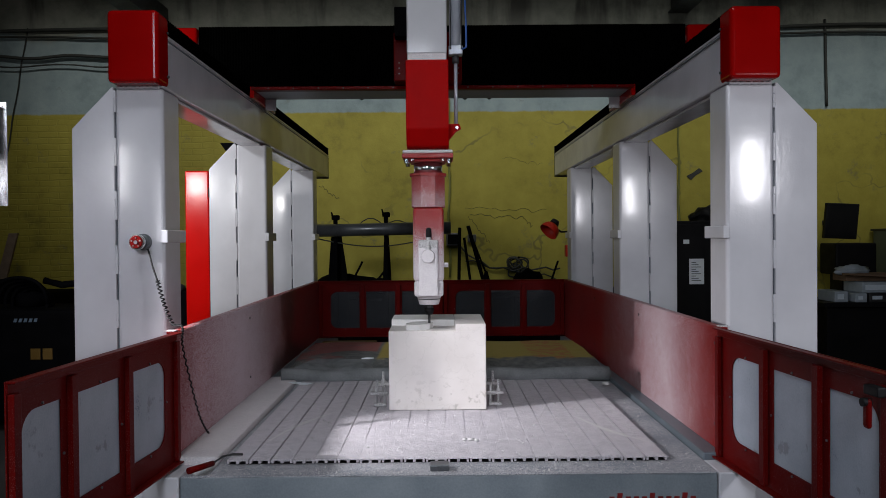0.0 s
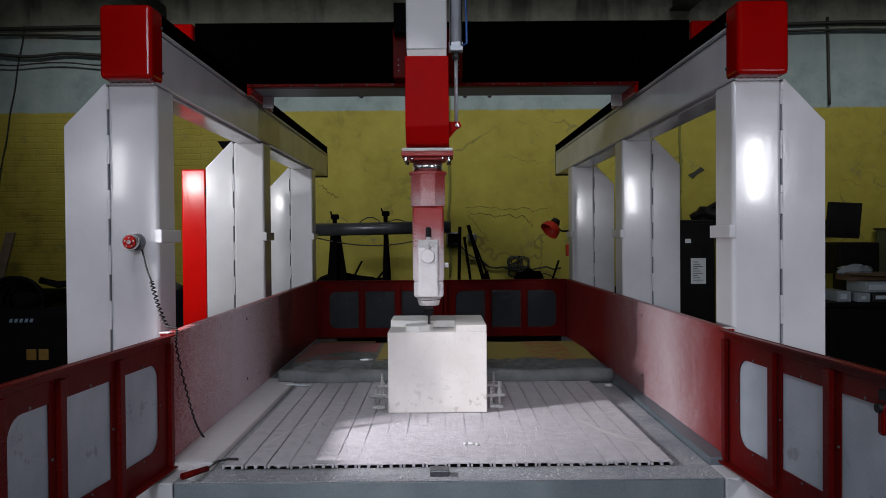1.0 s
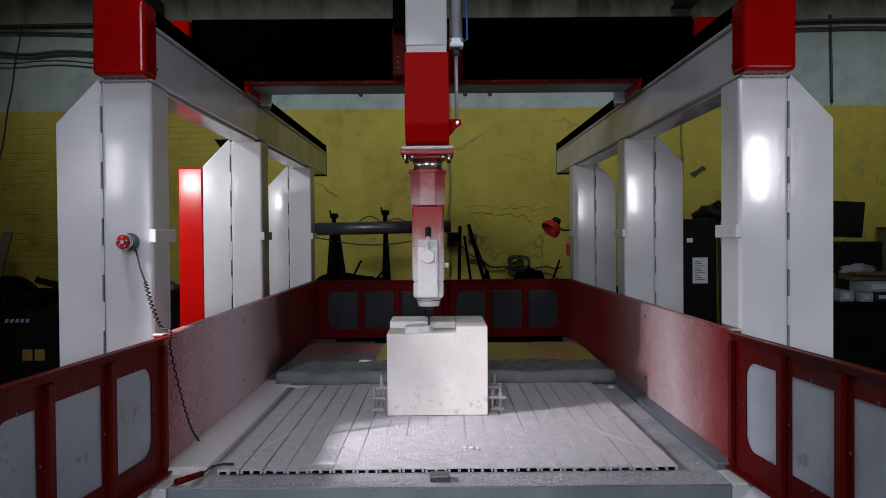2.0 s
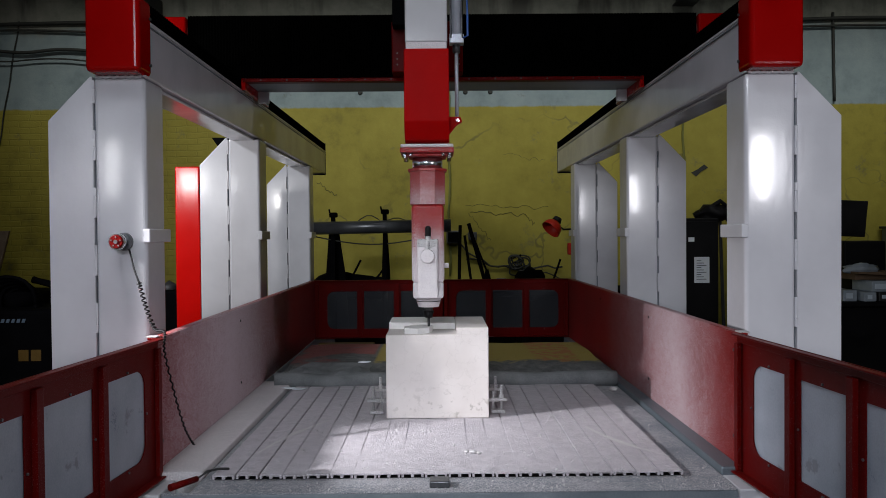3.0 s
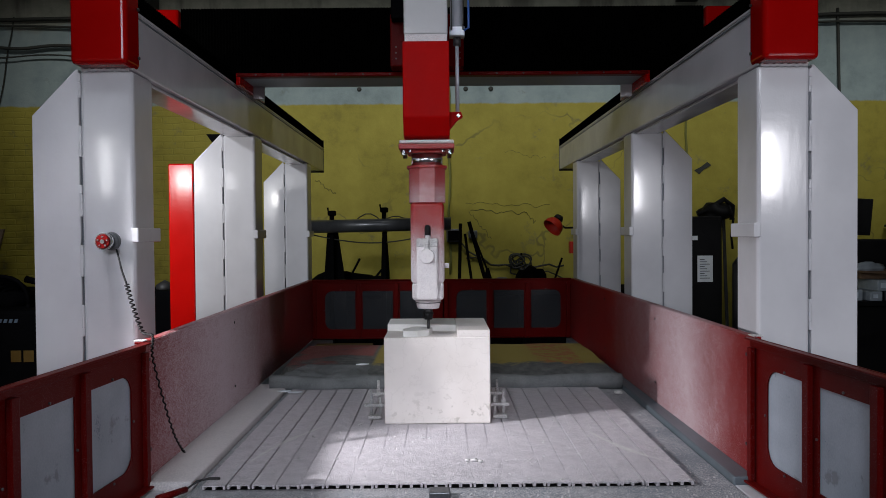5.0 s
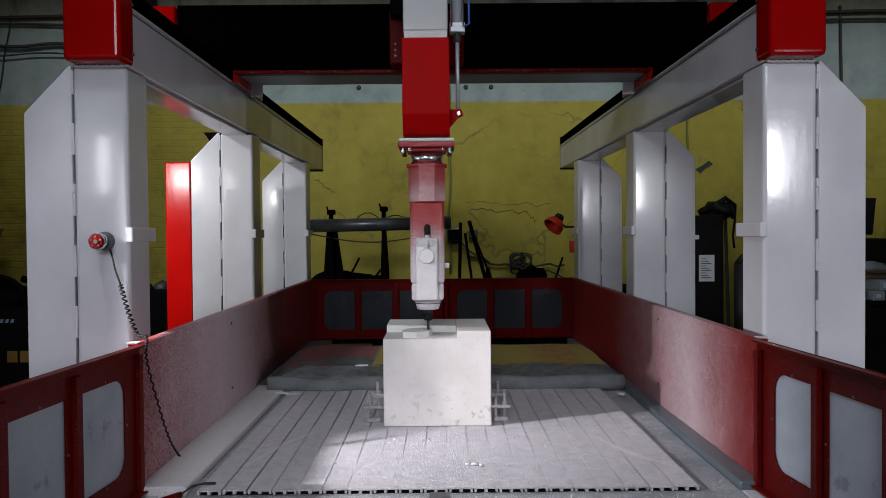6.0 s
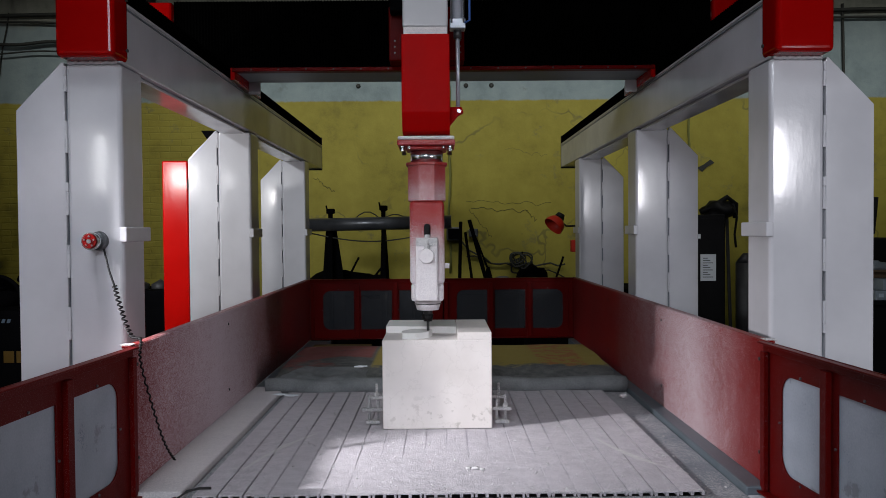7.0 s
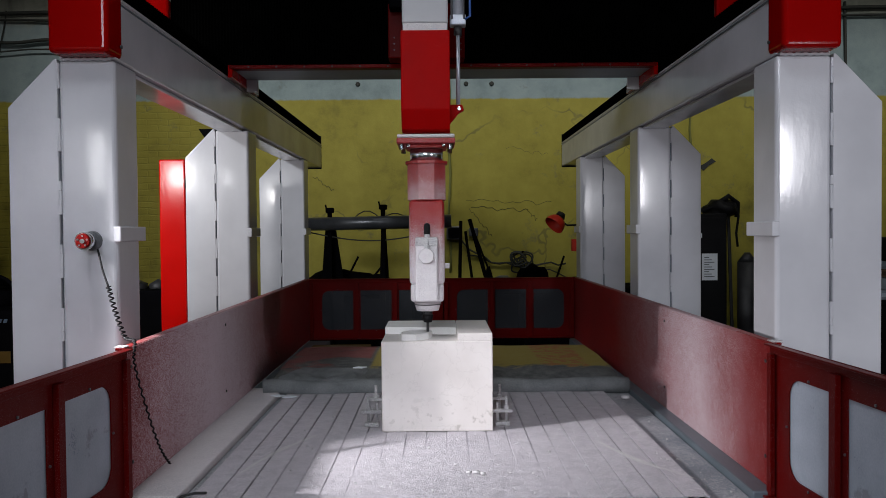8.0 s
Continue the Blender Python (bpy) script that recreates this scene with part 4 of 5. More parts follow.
for i in range(gx + 1):
    col = []
    for j in range(gy + 1):
        u, v = i / gx, j / gy
        x, y = -0.86 + 0.46 * u + 0.02 * sin(9 * v), 4.19 + 0.30 * v + 0.02 * sin(7 * u)
        n1 = 1 - abs(noise.noise((x * 7 + 3, y * 9, 1.0))) * 2.2
        n2 = 1 - abs(noise.noise((x * 17, y * 15 + 2, 4.0))) * 2
        edge = min(1, 7 * min(u, 1 - u, v, 1 - v))
        col.append(bm.verts.new((x, y, 0.842 + 0.02 * v + edge * (0.014 + 0.011 * n1 + 0.004 * n2))))
    g.append(col)
for i in range(gx):
    for j in range(gy):
        bm.faces.new((g[i][j], g[i + 1][j], g[i + 1][j + 1], g[i][j + 1])).smooth = True
part("crumpled_fold", bm, M_ROLL, cover, "crumpled canvas corner")
for k, (x, y, z) in enumerate(((-0.45, 4.34, 0.90), (-0.83, 4.10, 0.805), (-0.77, 4.08, 0.803))):
    t = thing("torn_scrap", "torn white paper scrap lying in the dust", "paper scrap", "scraps")
    part("scrap", prism(bmesh.new(), [(x - 0.035, y - 0.012), (x + 0.012, y - 0.02), (x + 0.035, y + 0.006), (x + 0.01, y + 0.008), (x - 0.008, y + 0.02)], "z", z, z + 0.006), M_PAPER, t)

# ---- emergency stop with its coiled lead ----
ex, ez = -1.216, 1.592
es = thing("stop_button", "red and chrome emergency stop on the white column", "stop button")
part("housing", cyl(bmesh.new(), (ex + 0.005, Y1, ez), (ex + 0.005, Y1 - 0.028, ez), 0.034, 0.031, 24), M_PIPE, es)
part("bezel", cyl(bmesh.new(), (ex, Y1 - 0.028, ez), (ex, Y1 - 0.060, ez), 0.030, 0.030, 24), M_CHROME, es, "chrome ring")
kn = part("knob", cyl(bmesh.new(), (ex - 0.001, Y1 - 0.060, ez), (ex - 0.001, Y1 - 0.066, ez), 0.0265, 0.023, 24), M_LEAF, es, "red knob")
part("knob_centre", cyl(bmesh.new(), (ex - 0.001, Y1 - 0.066, ez), (ex - 0.001, Y1 - 0.070, ez), 0.008, n=12), M_CHROME, kn)
for k in range(5):
    a = 2 * pi * k / 5 + 0.3
    part("knob_mark", cyl(bmesh.new(), (ex - 0.001 + 0.017 * cos(a), Y1 - 0.062, ez + 0.017 * sin(a)), (ex - 0.001 + 0.017 * cos(a), Y1 - 0.068, ez + 0.017 * sin(a)), 0.0038, n=8), M_CHROME, kn)
cord = thing("coiled_lead", "black coiled lead hanging from the stop button", "cable")


def hang(points, k):
    """A smooth way through the points at k from 0 to 1."""
    k = min(max(k, 0), 0.99999) * (len(points) - 1)
    i = int(k)
    p = [Vector(points[min(max(i + d, 0), len(points) - 1)]) for d in (-1, 0, 1, 2)]
    u = k - i
    return 0.5 * (2 * p[1] + (p[2] - p[0]) * u + (2 * p[0] - 5 * p[1] + 4 * p[2] - p[3]) * u * u + (3 * p[1] - p[0] - 3 * p[2] + p[3]) * u ** 3)


top = [(ex + 0.03, Y1 - 0.02, ez - 0.03), (-1.170, 2.875, 1.535), (-1.156, 2.865, 1.49), (-1.135, 2.855, 1.44)]
part("lead", tube(bmesh.new(), [hang(top, i / 24) for i in range(25)], 0.0035, 6), M_BLACKGL, cord)
low = [(-1.135, 2.855, 1.44), (-1.111, 2.85, 1.357), (-1.06, 2.80, 1.278), (-0.99, 2.70, 1.275), (-0.978, 2.665, 1.21), (-0.978, 2.764, 1.042), (-0.978, 2.871, 0.895), (-0.965, 2.93, 0.82)]
coil = []
for i in range(800):
    k = i / 799
    c = hang(low, k)
    a = 2 * pi * 40 * k
    r = 0.0068 if k < 0.4 else 0.0028
    coil.append(c + Vector((r * cos(a), r * sin(a), 0)))
part("coil", tube(bmesh.new(), coil, 0.003, 5), M_BLACKGL, cord)

# ---- red switch cabinet behind the columns ----
sc_ = thing("switch_cabinet", "glossy red tall switch cabinet beside the column", "cabinet")
part("body", block(-1.648, -1.497, 4.80, 5.35, 0.05, 2.04, bevel=0.008), M_REDBOX, sc_)
part("plinth", block(-1.64, -1.50, 4.82, 5.33, 0, 0.05), M_BLACKGL, sc_)
part("hinge", block(-1.497, -1.4935, 4.79, 4.82, 1.87, 1.93, bevel=0.002), M_DARKSTEEL, sc_)
jb = thing("sheet_scrap", "dark triangular sheet steel behind the column head", "steel sheet")
part("sheet", prism(bmesh.new(), [(-1.475, 2.24), (-1.335, 2.24), (-1.335, 2.19), (-1.40, 2.13)], "y", 5.0, 5.02), M_MATT, jb)
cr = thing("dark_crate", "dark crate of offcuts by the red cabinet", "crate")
part("body", block(-3.1, -1.95, 6.6, 7.2, 0, 1.15, bevel=0.01), M_MATT, cr)
for k in range(6):
    part("offcut", blob(bmesh.new(), (-2.9 + 0.17 * k, 6.85, 1.16), 0.09, k + 20, (1, 1, 0.7), 1), M_DARKSTEEL, cr)
for x0, x1 in ((-2.35, -2.55), (-2.25, -2.3)):
    t = thing("steel_bar", "thin dark steel bar leaning on the wall", "bar", "leaning bars")
    part("bar", rod((x0, 8.6, 0.6), (x1, 9.77, 2.4 if x0 < -2.3 else 1.9), 0.018, 8), M_DARKSTEEL, t)

# ---- along the back wall ----
st = thing("pipe_rack", "grey steel pipe lying on two dark trestles", "pipe rack")
part("pipe", cyl(bmesh.new(), (-1.44, 8.6, 1.690), (0.10, 8.6, 1.712), 0.070, n=24), M_PIPE, st)
for x, top_, w0, w1 in ((-1.20, 1.83, 0.12, 0.09), (-0.63, 1.86, 0.05, 0.04)):
    tr = part("trestle_post", block(x - 0.022, x + 0.022, 8.66, 8.72, 0.1, top_, bevel=0.005), M_MATT, st)
    part("trestle_foot", prism(bmesh.new(), [(x - w0 * 1.6, 0), (x + w0 * 1.6, 0), (x + w0, 1.2), (x + w1 * 0.6, 1.66), (x - w1 * 0.6, 1.66), (x - w1, 1.2)], "y", 8.73, 8.76), M_MATT, tr)
    part("trestle_fork", block(x - 0.04, x + 0.045, 8.64, 8.74, top_ - 0.02, top_ + 0.035, bevel=0.012), M_MATT, tr)
    part("fork_pin", rod((x - 0.03, 8.69, top_), (x - 0.045, 8.69, top_ + 0.07), 0.01, 6), M_MATT, tr)
part("pipe_end", cyl(bmesh.new(), (-1.44, 8.6, 1.690), (-1.52, 8.6, 1.665), 0.070, 0.03, 24), M_PIPE, st)
part("hanging_wire", tube(bmesh.new(), [(-1.4 + 0.1 * i, 8.68, 1.60 - 0.09 * sin(pi * i / 13)) for i in range(14)], 0.008, 6), M_WIRE, st)
part("hanging_wire", tube(bmesh.new(), [(-0.95 + 0.06 * i, 8.66, 1.74 + 0.09 * sin(pi * i / 5) if i < 6 else 1.74 + 0.06 * sin(pi * (i - 5) / 5)) for i in range(11)], 0.007, 6), M_WIRE, st)
for a, b, r in (((0.32, 9.3, 1.74), (0.52, 9.25, 1.0), 0.024), ((0.22, 9.3, 1.72), (0.2, 9.2, 1.0), 0.02), ((0.27, 9.25, 1.6), (0.35, 9.2, 1.0), 0.016)):
    t = thing("steel_bar", "dark flat steel bar leaning on the yellow wall", "bar", "leaning bars")
    part("bar", rod(a, b, r, 6), M_MATT, t)
t = thing("scraper", "long-handled dark scraper leaning on the wall", "scraper")
part("blade", prism(bmesh.new(), [(0.48, 1.0), (0.60, 1.0), (0.545, 1.2), (0.51, 1.2)], "y", 9.2, 9.22), M_MATT, t)
part("handle", rod((0.525, 9.21, 1.18), (0.36, 9.3, 1.62), 0.012, 8), M_MATT, t)
t = thing("junction_box", "small grey electric box on the wall", "junction box")
part("body", block(0.06, 0.24, 9.70, 9.8, 1.50, 1.66, bevel=0.01), M_PIPE, t)
part("lid", block(0.08, 0.22, 9.69, 9.70, 1.52, 1.64, bevel=0.004), M_MATT, t)
t = thing("wall_socket", "small pale socket on the yellow wall", "socket")
part("body", block(0.33, 0.44, 9.75, 9.8, 1.54, 1.64, bevel=0.01), M_PIPE, t)
tagged(part("hanging_cable", tube(bmesh.new(), [(0.15 + 0.09 * i, 9.76, 1.55 - 0.35 * sin(pi * min(i, 7) / 14) + 0.02 * sin(i * 2.1)) for i in range(16)], 0.012, 6), M_WIRE), "dark cable looped along the wall", "cable")
tagged(part("hanging_cable", tube(bmesh.new(), [(0.3 + 0.1 * i, 9.77, 1.30 - 0.02 * i + 0.03 * sin(i * 1.4)) for i in range(14)], 0.009, 6), M_WIRE), "thin dark cable along the wall", "cable")

bl = thing("bench_lamp", "red reflector lamp on a thin arm", "lamp")
bm = bmesh.new()
ax = Vector((-0.10, -0.05, -0.10)).normalized()
prev = None
for k in range(9):                                          # a deep spun bowl with an open rim
    a_ = pi / 2 * k / 8
    c_, r_ = Vector((1.36, 9.3, 1.735)) + ax * 0.115 * (1 - cos(a_)), 0.045 + 0.075 * sin(a_)
    q = ax.to_track_quat("Z", "Y")
    row = [bm.verts.new(c_ + q @ Vector((r_ * cos(2 * pi * j / 24), r_ * sin(2 * pi * j / 24), 0))) for j in range(24)]
    if prev:
        for j in range(24):
            bm.faces.new((prev[j], prev[(j + 1) % 24], row[(j + 1) % 24], row[j])).smooth = True
    else:
        bm.faces.new(row)
    prev = row
part("shade", bm, M_LAMPRED, bl, "rounded red reflector bowl")
part("cap", cyl(bmesh.new(), (1.385, 9.31, 1.80), (1.36, 9.3, 1.755), 0.045, 0.06, 16), M_BLACKGL, bl)
part("arm", tube(bmesh.new(), [(1.37, 9.31, 1.72), (1.45, 9.33, 1.66), (1.6, 9.35, 1.665)], 0.012, 8), M_BLACKGL, bl)
part("post", rod((1.6, 9.35, 0.9), (1.6, 9.35, 1.67), 0.015, 8), M_BLACKGL, bl)
part("clamp_box", block(1.50, 1.60, 9.3, 9.4, 1.36, 1.50, bevel=0.01), M_LAMPRED, bl, "red clamp housing")
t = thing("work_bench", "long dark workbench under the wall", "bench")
part("top", block(-1.9, 2.3, 8.75, 9.65, 0.92, 0.97, bevel=0.005), M_MATT, t)
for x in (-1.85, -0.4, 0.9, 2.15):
    part("leg", block(x, x + 0.07, 8.8, 8.87, 0, 0.92, bevel=0.004), M_MATT, t)
    part("leg", block(x, x + 0.07, 9.5, 9.57, 0, 0.92, bevel=0.004), M_MATT, t)
part("back_panel", block(-1.85, 2.2, 9.57, 9.6, 0.1, 0.92), M_MATT, t)
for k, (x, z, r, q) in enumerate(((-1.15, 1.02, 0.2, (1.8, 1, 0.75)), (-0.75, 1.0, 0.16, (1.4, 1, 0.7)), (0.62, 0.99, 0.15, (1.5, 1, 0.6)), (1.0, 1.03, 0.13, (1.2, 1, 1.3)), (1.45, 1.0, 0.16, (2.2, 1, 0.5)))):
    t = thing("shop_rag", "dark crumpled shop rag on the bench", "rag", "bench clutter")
    part("rag", blob(bmesh.new(), (x, 9.0, z), r, k + 3, q, 3, 0.6), (M_MATT, M_MATT, M_ROLL)[k % 3] if k else M_MATT, t)
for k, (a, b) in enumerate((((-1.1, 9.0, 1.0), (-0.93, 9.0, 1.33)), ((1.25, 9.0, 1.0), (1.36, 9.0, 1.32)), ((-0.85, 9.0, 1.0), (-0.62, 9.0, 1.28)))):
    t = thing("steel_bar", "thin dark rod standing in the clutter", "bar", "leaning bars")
    part("bar", rod(a, b, 0.012, 8), M_MATT, t)
t = thing("cable_bundle", "tangled dark cable bundle hung on the wall", "cable bundle")
rng = random.Random(3)
for k in range(7):
    r_, cx_, cz_, tilt = rng.uniform(0.05, 0.12), 0.97 + rng.uniform(-0.06, 0.06), 1.24 + rng.uniform(-0.06, 0.05), rng.uniform(0, 6)
    part("loop", tube(bmesh.new(), [(cx_ + r_ * cos(a) * (1 + 0.2 * sin(2 * a + tilt)), 9.74 - 0.012 * k, cz_ + 0.9 * r_ * sin(a + 0.3 * sin(a + tilt))) for a in [2 * pi * j / 22 for j in range(23)]], 0.011, 6), M_WIRE, t)
part("hook", rod((0.97, 9.8, 1.34), (0.97, 9.66, 1.35), 0.012, 6), M_MATT, t)

# right-hand side of the hall
cb = thing("control_cabinet", "tall matt black control cabinet with a paper notice", "cabinet")
part("body", block(2.75, 3.25, 9.2, 9.75, 0.05, 1.78, bevel=0.012), M_BLACKGL, cb)
part("door", block(2.77, 3.23, 9.19, 9.199, 0.1, 1.74, bevel=0.004), M_BLACKGL, cb)
pn = part("notice", block(2.958, 3.136, 9.184, 9.1885, 1.02, 1.325), M_PAPER, cb, "white paper notice")
for k in range(9):
    part("text_bar", block(2.985, 3.10 - 0.03 * (k % 3), 9.1825, 9.1838, 1.06 + 0.027 * k, 1.068 + 0.027 * k), M_INK, pn)
part("badge", block(2.89, 2.96, 9.184, 9.1885, 1.505, 1.555), M_PAPER, cb, "small pale badge")
part("wheel_base", block(2.77, 3.23, 9.25, 9.7, 0, 0.05), M_DARKSTEEL, cb)
t = thing("welding_mask", "black bag and mask slung on the cabinet top", "bag")
part("bag", blob(bmesh.new(), (3.22, 9.35, 1.84), 0.14, 9, (1.3, 1, 0.8), 3, 0.5), M_BLACKGL, t)
part("strap", tube(bmesh.new(), [(3.0, 9.3, 1.80), (3.15, 9.3, 1.88), (3.3, 9.28, 1.98), (3.40, 9.28, 1.9), (3.40, 9.3, 1.74)], 0.03, 8), M_BLACKGL, t)
part("strap", tube(bmesh.new(), [(3.36, 9.27, 1.93), (3.40, 9.25, 1.75), (3.37, 9.24, 1.55), (3.39, 9.25, 1.40)], 0.014, 8), M_BLACKGL, t)
t = thing("steel_bar", "thin dark pole standing beside the cabinet", "bar", "leaning bars")
part("bar", rod((3.36, 9.3, 0), (3.32, 9.35, 1.75), 0.02, 8), M_DARKSTEEL, t)
t = thing("gas_bottle", "grey gas bottle in the shade", "gas bottle")
part("body", cyl(bmesh.new(), (3.52, 9.3, 0), (3.52, 9.3, 1.22), 0.11, n=20), M_DARKSTEEL, t)
part("shoulder", cyl(bmesh.new(), (3.52, 9.3, 1.22), (3.52, 9.3, 1.33), 0.11, 0.03, 20), M_DARKSTEEL, t)
t = thing("stain_patch", "dark torn plaster patch on the yellow wall", "wall patch")
part("patch", prism(bmesh.new(), [(3.12, 2.36), (3.2, 2.4), (3.28, 2.46), (3.33, 2.42), (3.24, 2.37), (3.18, 2.31)], "y", 9.79, 9.798), M_WIRE, t)

t = thing("wall_monitor", "dark monitor tilted on a wall arm", "monitor")
part("case", prism(bmesh.new(), [(4.66, 1.56), (5.06, 1.54), (5.10, 1.97), (4.70, 1.99)], "y", 9.36, 9.42, 0.008), M_BLACKGL, t)
part("screen", prism(bmesh.new(), [(4.70, 1.60), (5.03, 1.58), (5.06, 1.93), (4.73, 1.95)], "y", 9.354, 9.3595), M_BLACKGL, t)
part("arm", block(4.85, 4.91, 9.42, 9.8, 1.72, 1.78), M_DARKSTEEL, t)
t = thing("old_television", "black square television on the table", "television")
part("case", block(4.6, 5.08, 8.95, 9.35, 1.13, 1.50, bevel=0.02), M_BLACKGL, t)
part("stand", block(4.7, 4.95, 9.0, 9.3, 0.87, 1.13, bevel=0.01), M_BLACKGL, t)
t = thing("long_table", "dark table crowded with boxes and tubs", "table")
part("top", block(4.2, 6.6, 8.4, 9.3, 0.80, 0.85, bevel=0.005), M_BLACKGL, t)
for x in (4.25, 6.45):
    for y in (8.45, 9.2):
        part("leg", block(x, x + 0.07, y, y + 0.07, 0, 0.80), M_BLACKGL, t)
part("drawer_unit", block(4.33, 6.44, 8.5, 9.19, 0.02, 0.79, bevel=0.01), M_BLACKGL, t)
part("board_front", block(5.1, 5.9, 8.485, 8.4995, 0.08, 0.72, bevel=0.004), M_WOODDARK, t)
t = thing("cardboard_box", "open brown cardboard box stuffed with white wrapping", "box")
part("body", block(4.55, 5.12, 8.62, 8.93, 1.075, 1.16, bevel=0.004), M_CARD, t)
part("flap", prism(bmesh.new(), [(4.5, 1.15), (5.24, 1.11), (5.24, 1.125), (4.5, 1.168)], "y", 8.45, 8.62), M_CARD, t)
part("wrapping", blob(bmesh.new(), (4.68, 8.75, 1.19), 0.1, 14, (1.8, 1, 0.6), 3, 0.5), M_TUB, t)
for k, (x, z, w, h) in enumerate(((4.56, 0.85, 0.13, 0.10), (4.72, 0.85, 0.19, 0.10), (4.94, 0.85, 0.2, 0.10), (5.36, 0.85, 0.34, 0.09), (4.66, 0.952, 0.44, 0.118), (5.17, 0.85, 0.15, 0.08), (4.36, 0.85, 0.15, 0.12))):
    t = thing("tool_box", "pale plastic tub with a white label", "tub", "tubs on the table")
    part("body", block(x, x + w, 8.44 + 0.01 * k, 8.90, z, z + h, bevel=0.008), M_DARKSTEEL if k % 2 else M_TUB, t)
    part("label", block(x + 0.03, x + w - 0.05, 8.434 + 0.01 * k, 8.439 + 0.01 * k, z + 0.03, z + h - 0.03), M_TUBLABEL, t)
t = thing("metal_locker", "grey-green metal locker by the wall", "locker")
part("body", block(5.47, 6.2, 9.3, 9.75, 0.86, 1.66, bevel=0.02), M_GREEN, t)
part("top_rim", block(5.45, 6.22, 9.28, 9.77, 1.64, 1.67, bevel=0.006), M_DARKSTEEL, t)

# left-hand side of the hall
cp = thing("compressor", "black workshop compressor with coiled hoses on top", "compressor")
part("body", block(-4.3, -2.75, 6.3, 7.0, 0.1, 1.03, bevel=0.03), M_MATT, cp)
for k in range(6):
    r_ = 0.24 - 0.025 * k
    part("hose_loop", tube(bmesh.new(), [(-3.62 + 0.02 * k + r_ * cos(a), 6.5 + 0.03 * k, 1.06 + r_ * sin(a) + 0.01 * sin(3 * a)) for a in [2 * pi * j / 28 for j in range(29)]], 0.016, 6), M_MATT, cp)
part("pump", blob(bmesh.new(), (-3.62, 6.7, 1.08), 0.14, 31, (1.1, 1, 0.8), 2, 0.4), M_MATT, cp)
part("pipe", tube(bmesh.new(), [(-3.45, 6.6, 1.26), (-3.3, 6.6, 1.22), (-3.1, 6.6, 1.24), (-2.9, 6.6, 1.15)], 0.03, 8), M_MATT, cp)
for k in range(5):
    part("name_bar", prism(bmesh.new(), [(-3.56 + 0.042 * k, 0.93), (-3.535 + 0.042 * k, 0.93), (-3.525 + 0.042 * k, 0.96), (-3.55 + 0.042 * k, 0.96)], "y", 6.294, 6.2995), M_BLUEINK, cp)
for k in range(2):
    part("sticker", block(-3.42 + 0.1 * k, -3.34 + 0.1 * k, 6.294, 6.2995, 0.62, 0.71), M_YEL, cp, "yellow warning sticker")
t = thing("plank", "grey wooden plank leaning on the brick wall", "plank")
part("board", prism(bmesh.new(), [(-5.80, 0.0), (-5.67, 0.0), (-5.22, 1.70), (-5.33, 1.70)], "y", 9.5, 9.54, 0.003), M_WOOD, t)
t = thing("dark_bench", "dark bench with odds and ends by the brick wall", "bench")
part("body", block(-6.6, -4.4, 8.6, 9.4, 0, 1.02, bevel=0.02), M_MATT, t)
for k, (x, z, r) in enumerate(((-5.0, 1.05, 0.16), (-5.8, 1.05, 0.18), (-6.2, 1.05, 0.15))):
    t = thing("shop_rag", "dark crumpled shop rag on the bench", "rag", "bench clutter")
    part("rag", blob(bmesh.new(), (x, 8.9, z), r, k + 40, (1.4, 1, 0.8), 2, 0.5), M_MATT, t)
lr = thing("stand_lamp", "work lamp with bright metal shade leaves beside the machine", "lamp")
part("housing", block(-1.86, -1.765, 2.535, 2.655, 1.78, 2.0, bevel=0.012), M_BLACKGL, lr)
for ya, yb in ((2.618, 2.6625), (2.580, 2.583)):
    part("barn_door", prism(bmesh.new(), [(-1.762, ya), (-1.612, yb), (-1.6115, yb + 0.002), (-1.7615, ya + 0.002)], "z", 1.73, 2.11), M_CHROME, lr, "bright metal shade leaf")
part("stand", rod((-1.82, 2.6, 0), (-1.82, 2.6, 1.78), 0.012, 10), M_BLACKGL, lr)

yb_ = thing("yellow_board", "dull yellow board lying behind the cover", "board")
part("board", block(-0.86, -0.48, 5.29, 5.39, 0.785, 0.872, bevel=0.004), M_YEL, yb_)

# ---- drifts of dust over the slats ----
bm = bmesh.new()
gx, gy = 150, 110
g = []
for i in range(gx + 1):
    col = []
    for j in range(gy + 1):
        x, y = -0.62 + 1.24 * i / gx, 2.606 + 0.81 * j / gy
        env = max(0, 1 - ((x + 0.02) / 0.52) ** 2) * min(1, (3.42 - y) / 0.35) * (0.55 + 0.45 * min(1, (3.1 - y) / 0.3 if y < 3.1 else 0))
        h = 0.0048 * env - 0.0038 + 0.0016 * noise.noise((x * 22, y * 9, 0)) + 0.0013 * noise.noise((x * 60, y * 40, 5))
        if j == 0:
            h -= 0.004
        col.append(bm.verts.new((x, y, 0.8008 + h)))
    g.append(col)
for i in range(gx):
    for j in range(gy):
        bm.faces.new((g[i][j], g[i + 1][j], g[i + 1][j + 1], g[i][j + 1])).smooth = True
tagged(part("dust_drift", bm, M_SLAT), "fine white stone dust drifted over the slats", "dust", kind="stuff")
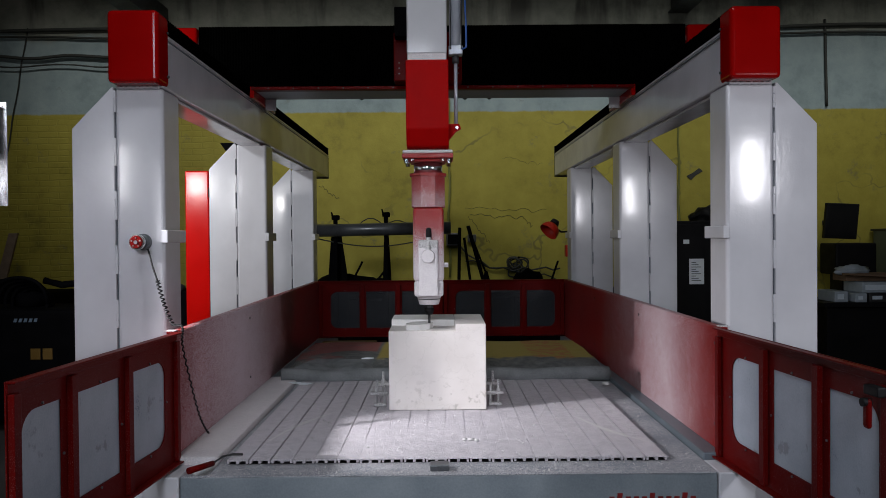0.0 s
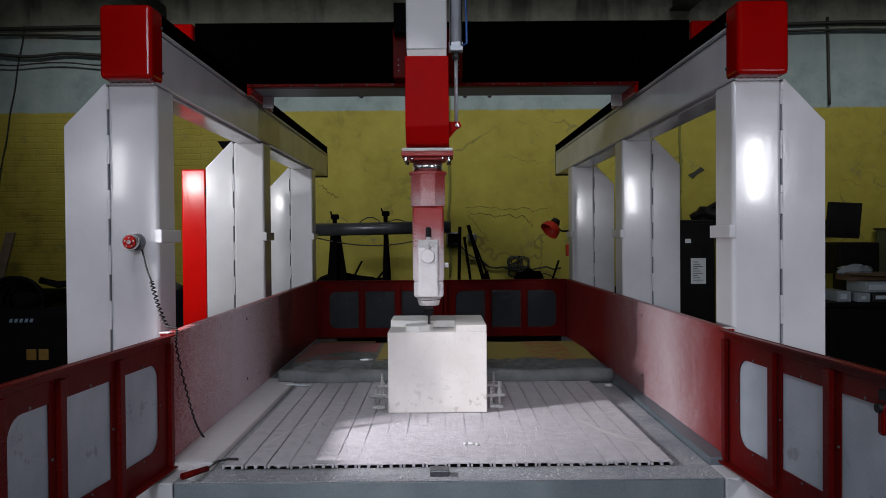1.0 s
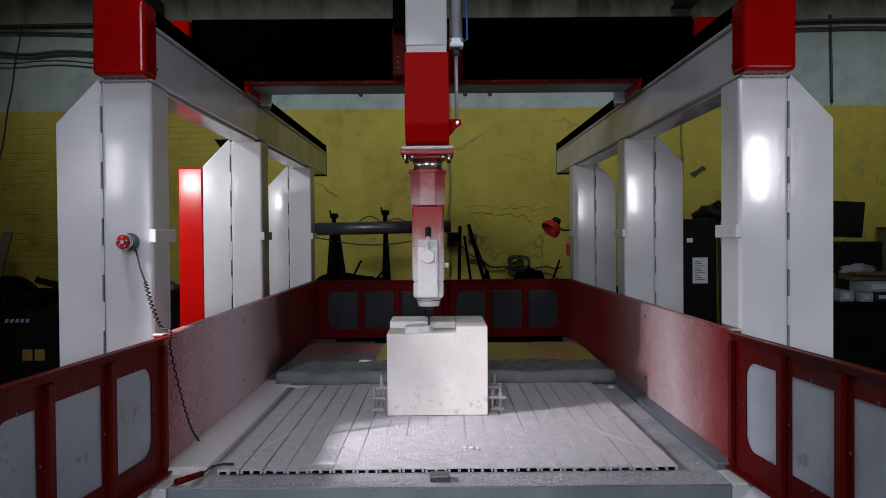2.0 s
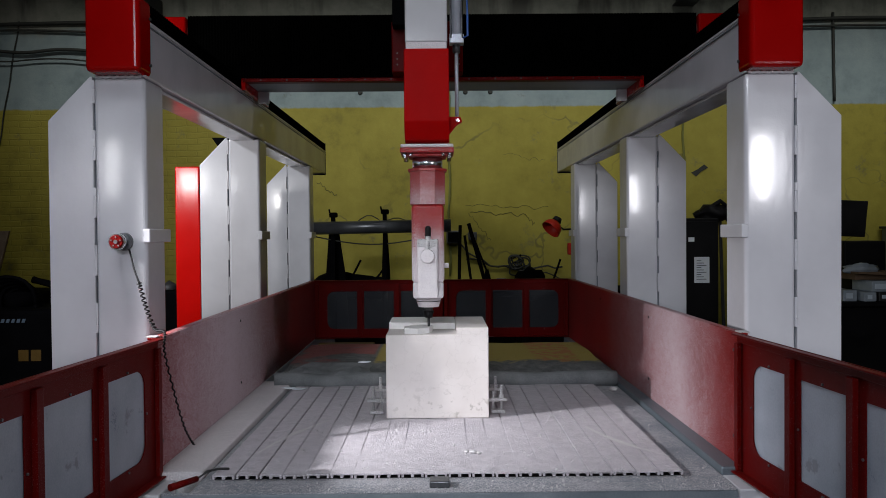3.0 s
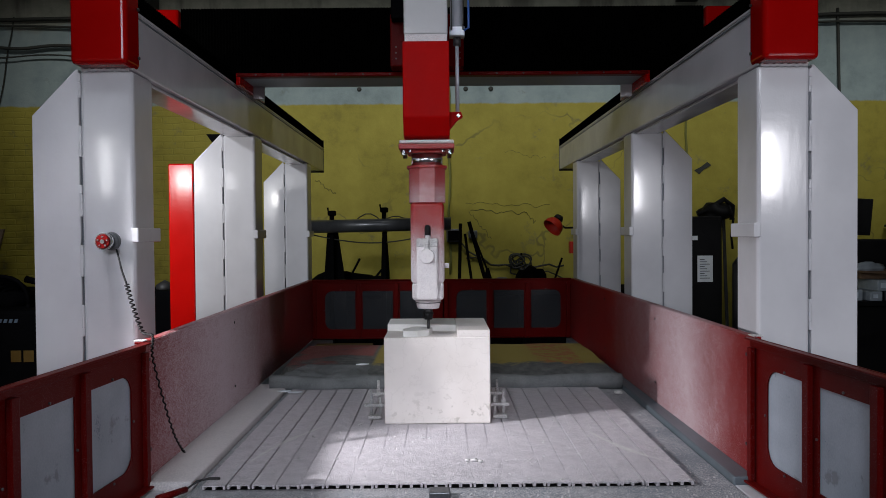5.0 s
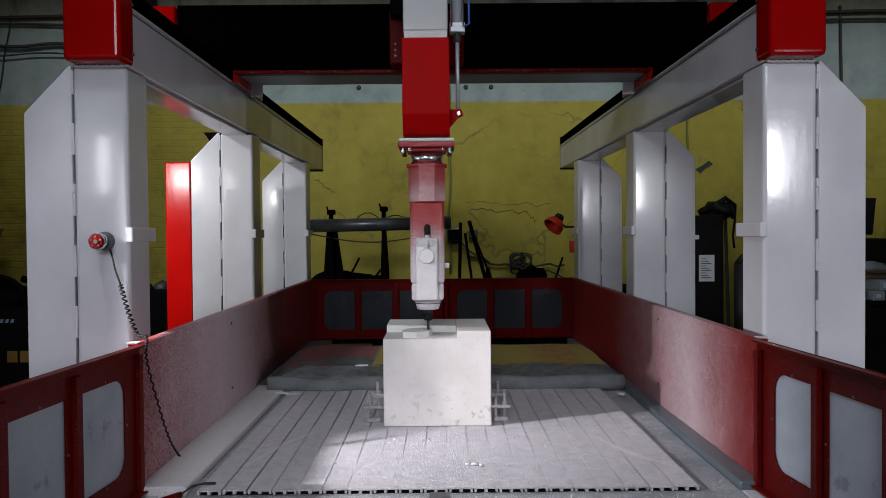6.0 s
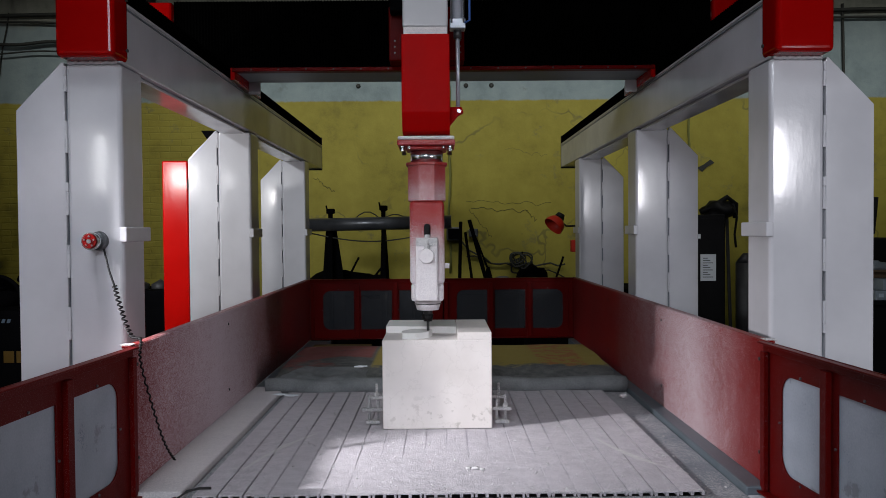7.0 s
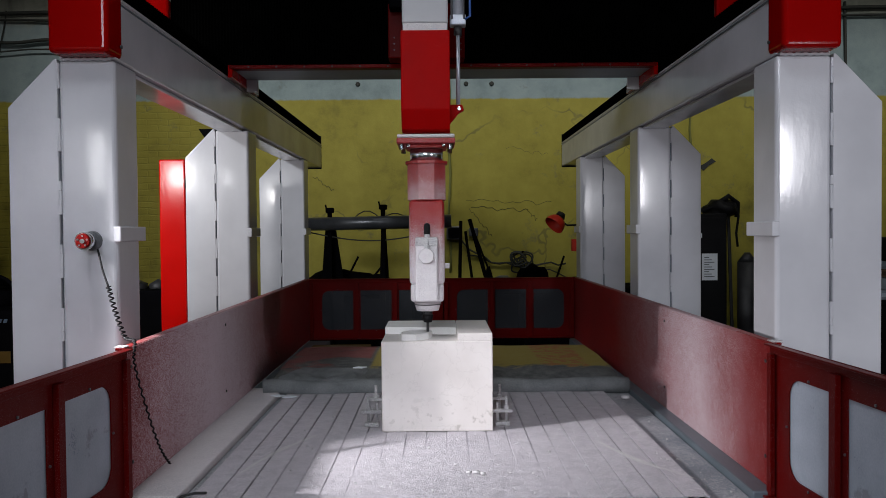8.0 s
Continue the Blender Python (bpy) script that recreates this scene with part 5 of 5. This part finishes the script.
# Streaks of light across the slats, shaped as low pale ridges.
for p0, p1 in (((-0.72, 2.80), (-0.52, 3.38)), ((0.80, 2.78), (0.575, 3.25))):
    t = thing("light_streak", "thin pale ridge standing in for a streak of light", "dust", "dust streaks")
    bm = bmesh.new()
    d = Vector((p1[0] - p0[0], p1[1] - p0[1], 0))
    side = Vector((-d.y, d.x, 0)).normalized()
    row = None
    for i in range(41):
        k = i / 40
        c = Vector((p0[0], p0[1], 0.8005)) + d * k + side * 0.03 * sin(pi * k)
        wd = 0.016 * sin(pi * k) ** 0.7 * (1 + 0.5 * noise.noise((k * 14, p0[0], 0))) + 0.0005
        new_row = [bm.verts.new(c + side * u * wd + Vector((0, 0, zz))) for u, zz in ((-1, -0.001), (-0.3, 0.0012), (0.3, 0.0013), (1, -0.001))]
        if row:
            for q in range(3):
                bm.faces.new((row[q], row[q + 1], new_row[q + 1], new_row[q])).smooth = True
        row = new_row
    part("ridge", bm, M_STREAK, t)

# ---- crumbs of stone on the bed ----
rng = random.Random(7)
bm = bmesh.new()
for k in range(1500):
    x, y = rng.uniform(-0.82, 0.9), 2.48 + 1.65 * rng.random() ** 1.6
    if bx0 - 0.02 < x < bx1 + 0.02 and y > 3.38:
        continue
    r = 0.0012 + 0.0030 * rng.random() ** 5
    z = 0.8 if (abs(x) < 0.785 and y > 2.6) else 0.784
    made = bmesh.ops.create_icosphere(bm, subdivisions=1, radius=r)["verts"]
    for v in made:
        v.co = Vector((x, y, z + r * 0.6)) + v.co * (0.8 + 0.5 * rng.random())
tagged(part("stone_crumbs", bm, M_CRUMB), "loose white stone crumbs scattered on the bed", "crumbs", kind="stuff")
for k, (x, y, s) in enumerate(((0.09, 2.84, 0.011), (0.112, 2.832, 0.009), (0.86, 3.98, 0.018), (0.065, 2.85, 0.008))):
    t = thing("stone_chip", "small broken white stone chip in the dust", "chip", "stone chips")
    part("chip", blob(bmesh.new(), (x, y, 0.802 + s * 0.4), s, k + 60, (1.3, 1, 0.6), 1, 0.6), M_CRUMB, t)

# ---- the slats of the bed ----
NS = 20
W = 1.60 / NS
bm = bmesh.new()
w = W - 0.0052
box(bm, 0, w, 0, 1.62, 0.012, 0.0155)
for a, b in ((0, 0.0075), (w / 2 - 0.005, w / 2 + 0.005), (w - 0.0075, w)):
    box(bm, a, b, 0, 1.62, 0.002, 0.012)
box(bm, 0, w, 0.045, 1.62, 0, 0.002)
slat_mesh = bpy.data.meshes.new("slat")
bm.to_mesh(slat_mesh), bm.free()
slat_mesh.materials.append(M_SLAT)
for k in range(NS):
    ob = new("slat", slat_mesh)
    ob.parent = bed
    ob.location = (-0.802 + k * W, 2.60 + 0.002 * ((k * 7) % 3), 0.7847 + 0.0005 * ((k * 5) % 3))
# Black sheet stands in for the shade in slat gaps and slot ends.
part("slat_gap_shade", block(-0.801, 0.795, 2.606, 4.2, 0.7842, 0.7846), M_BLACKGL, bed)
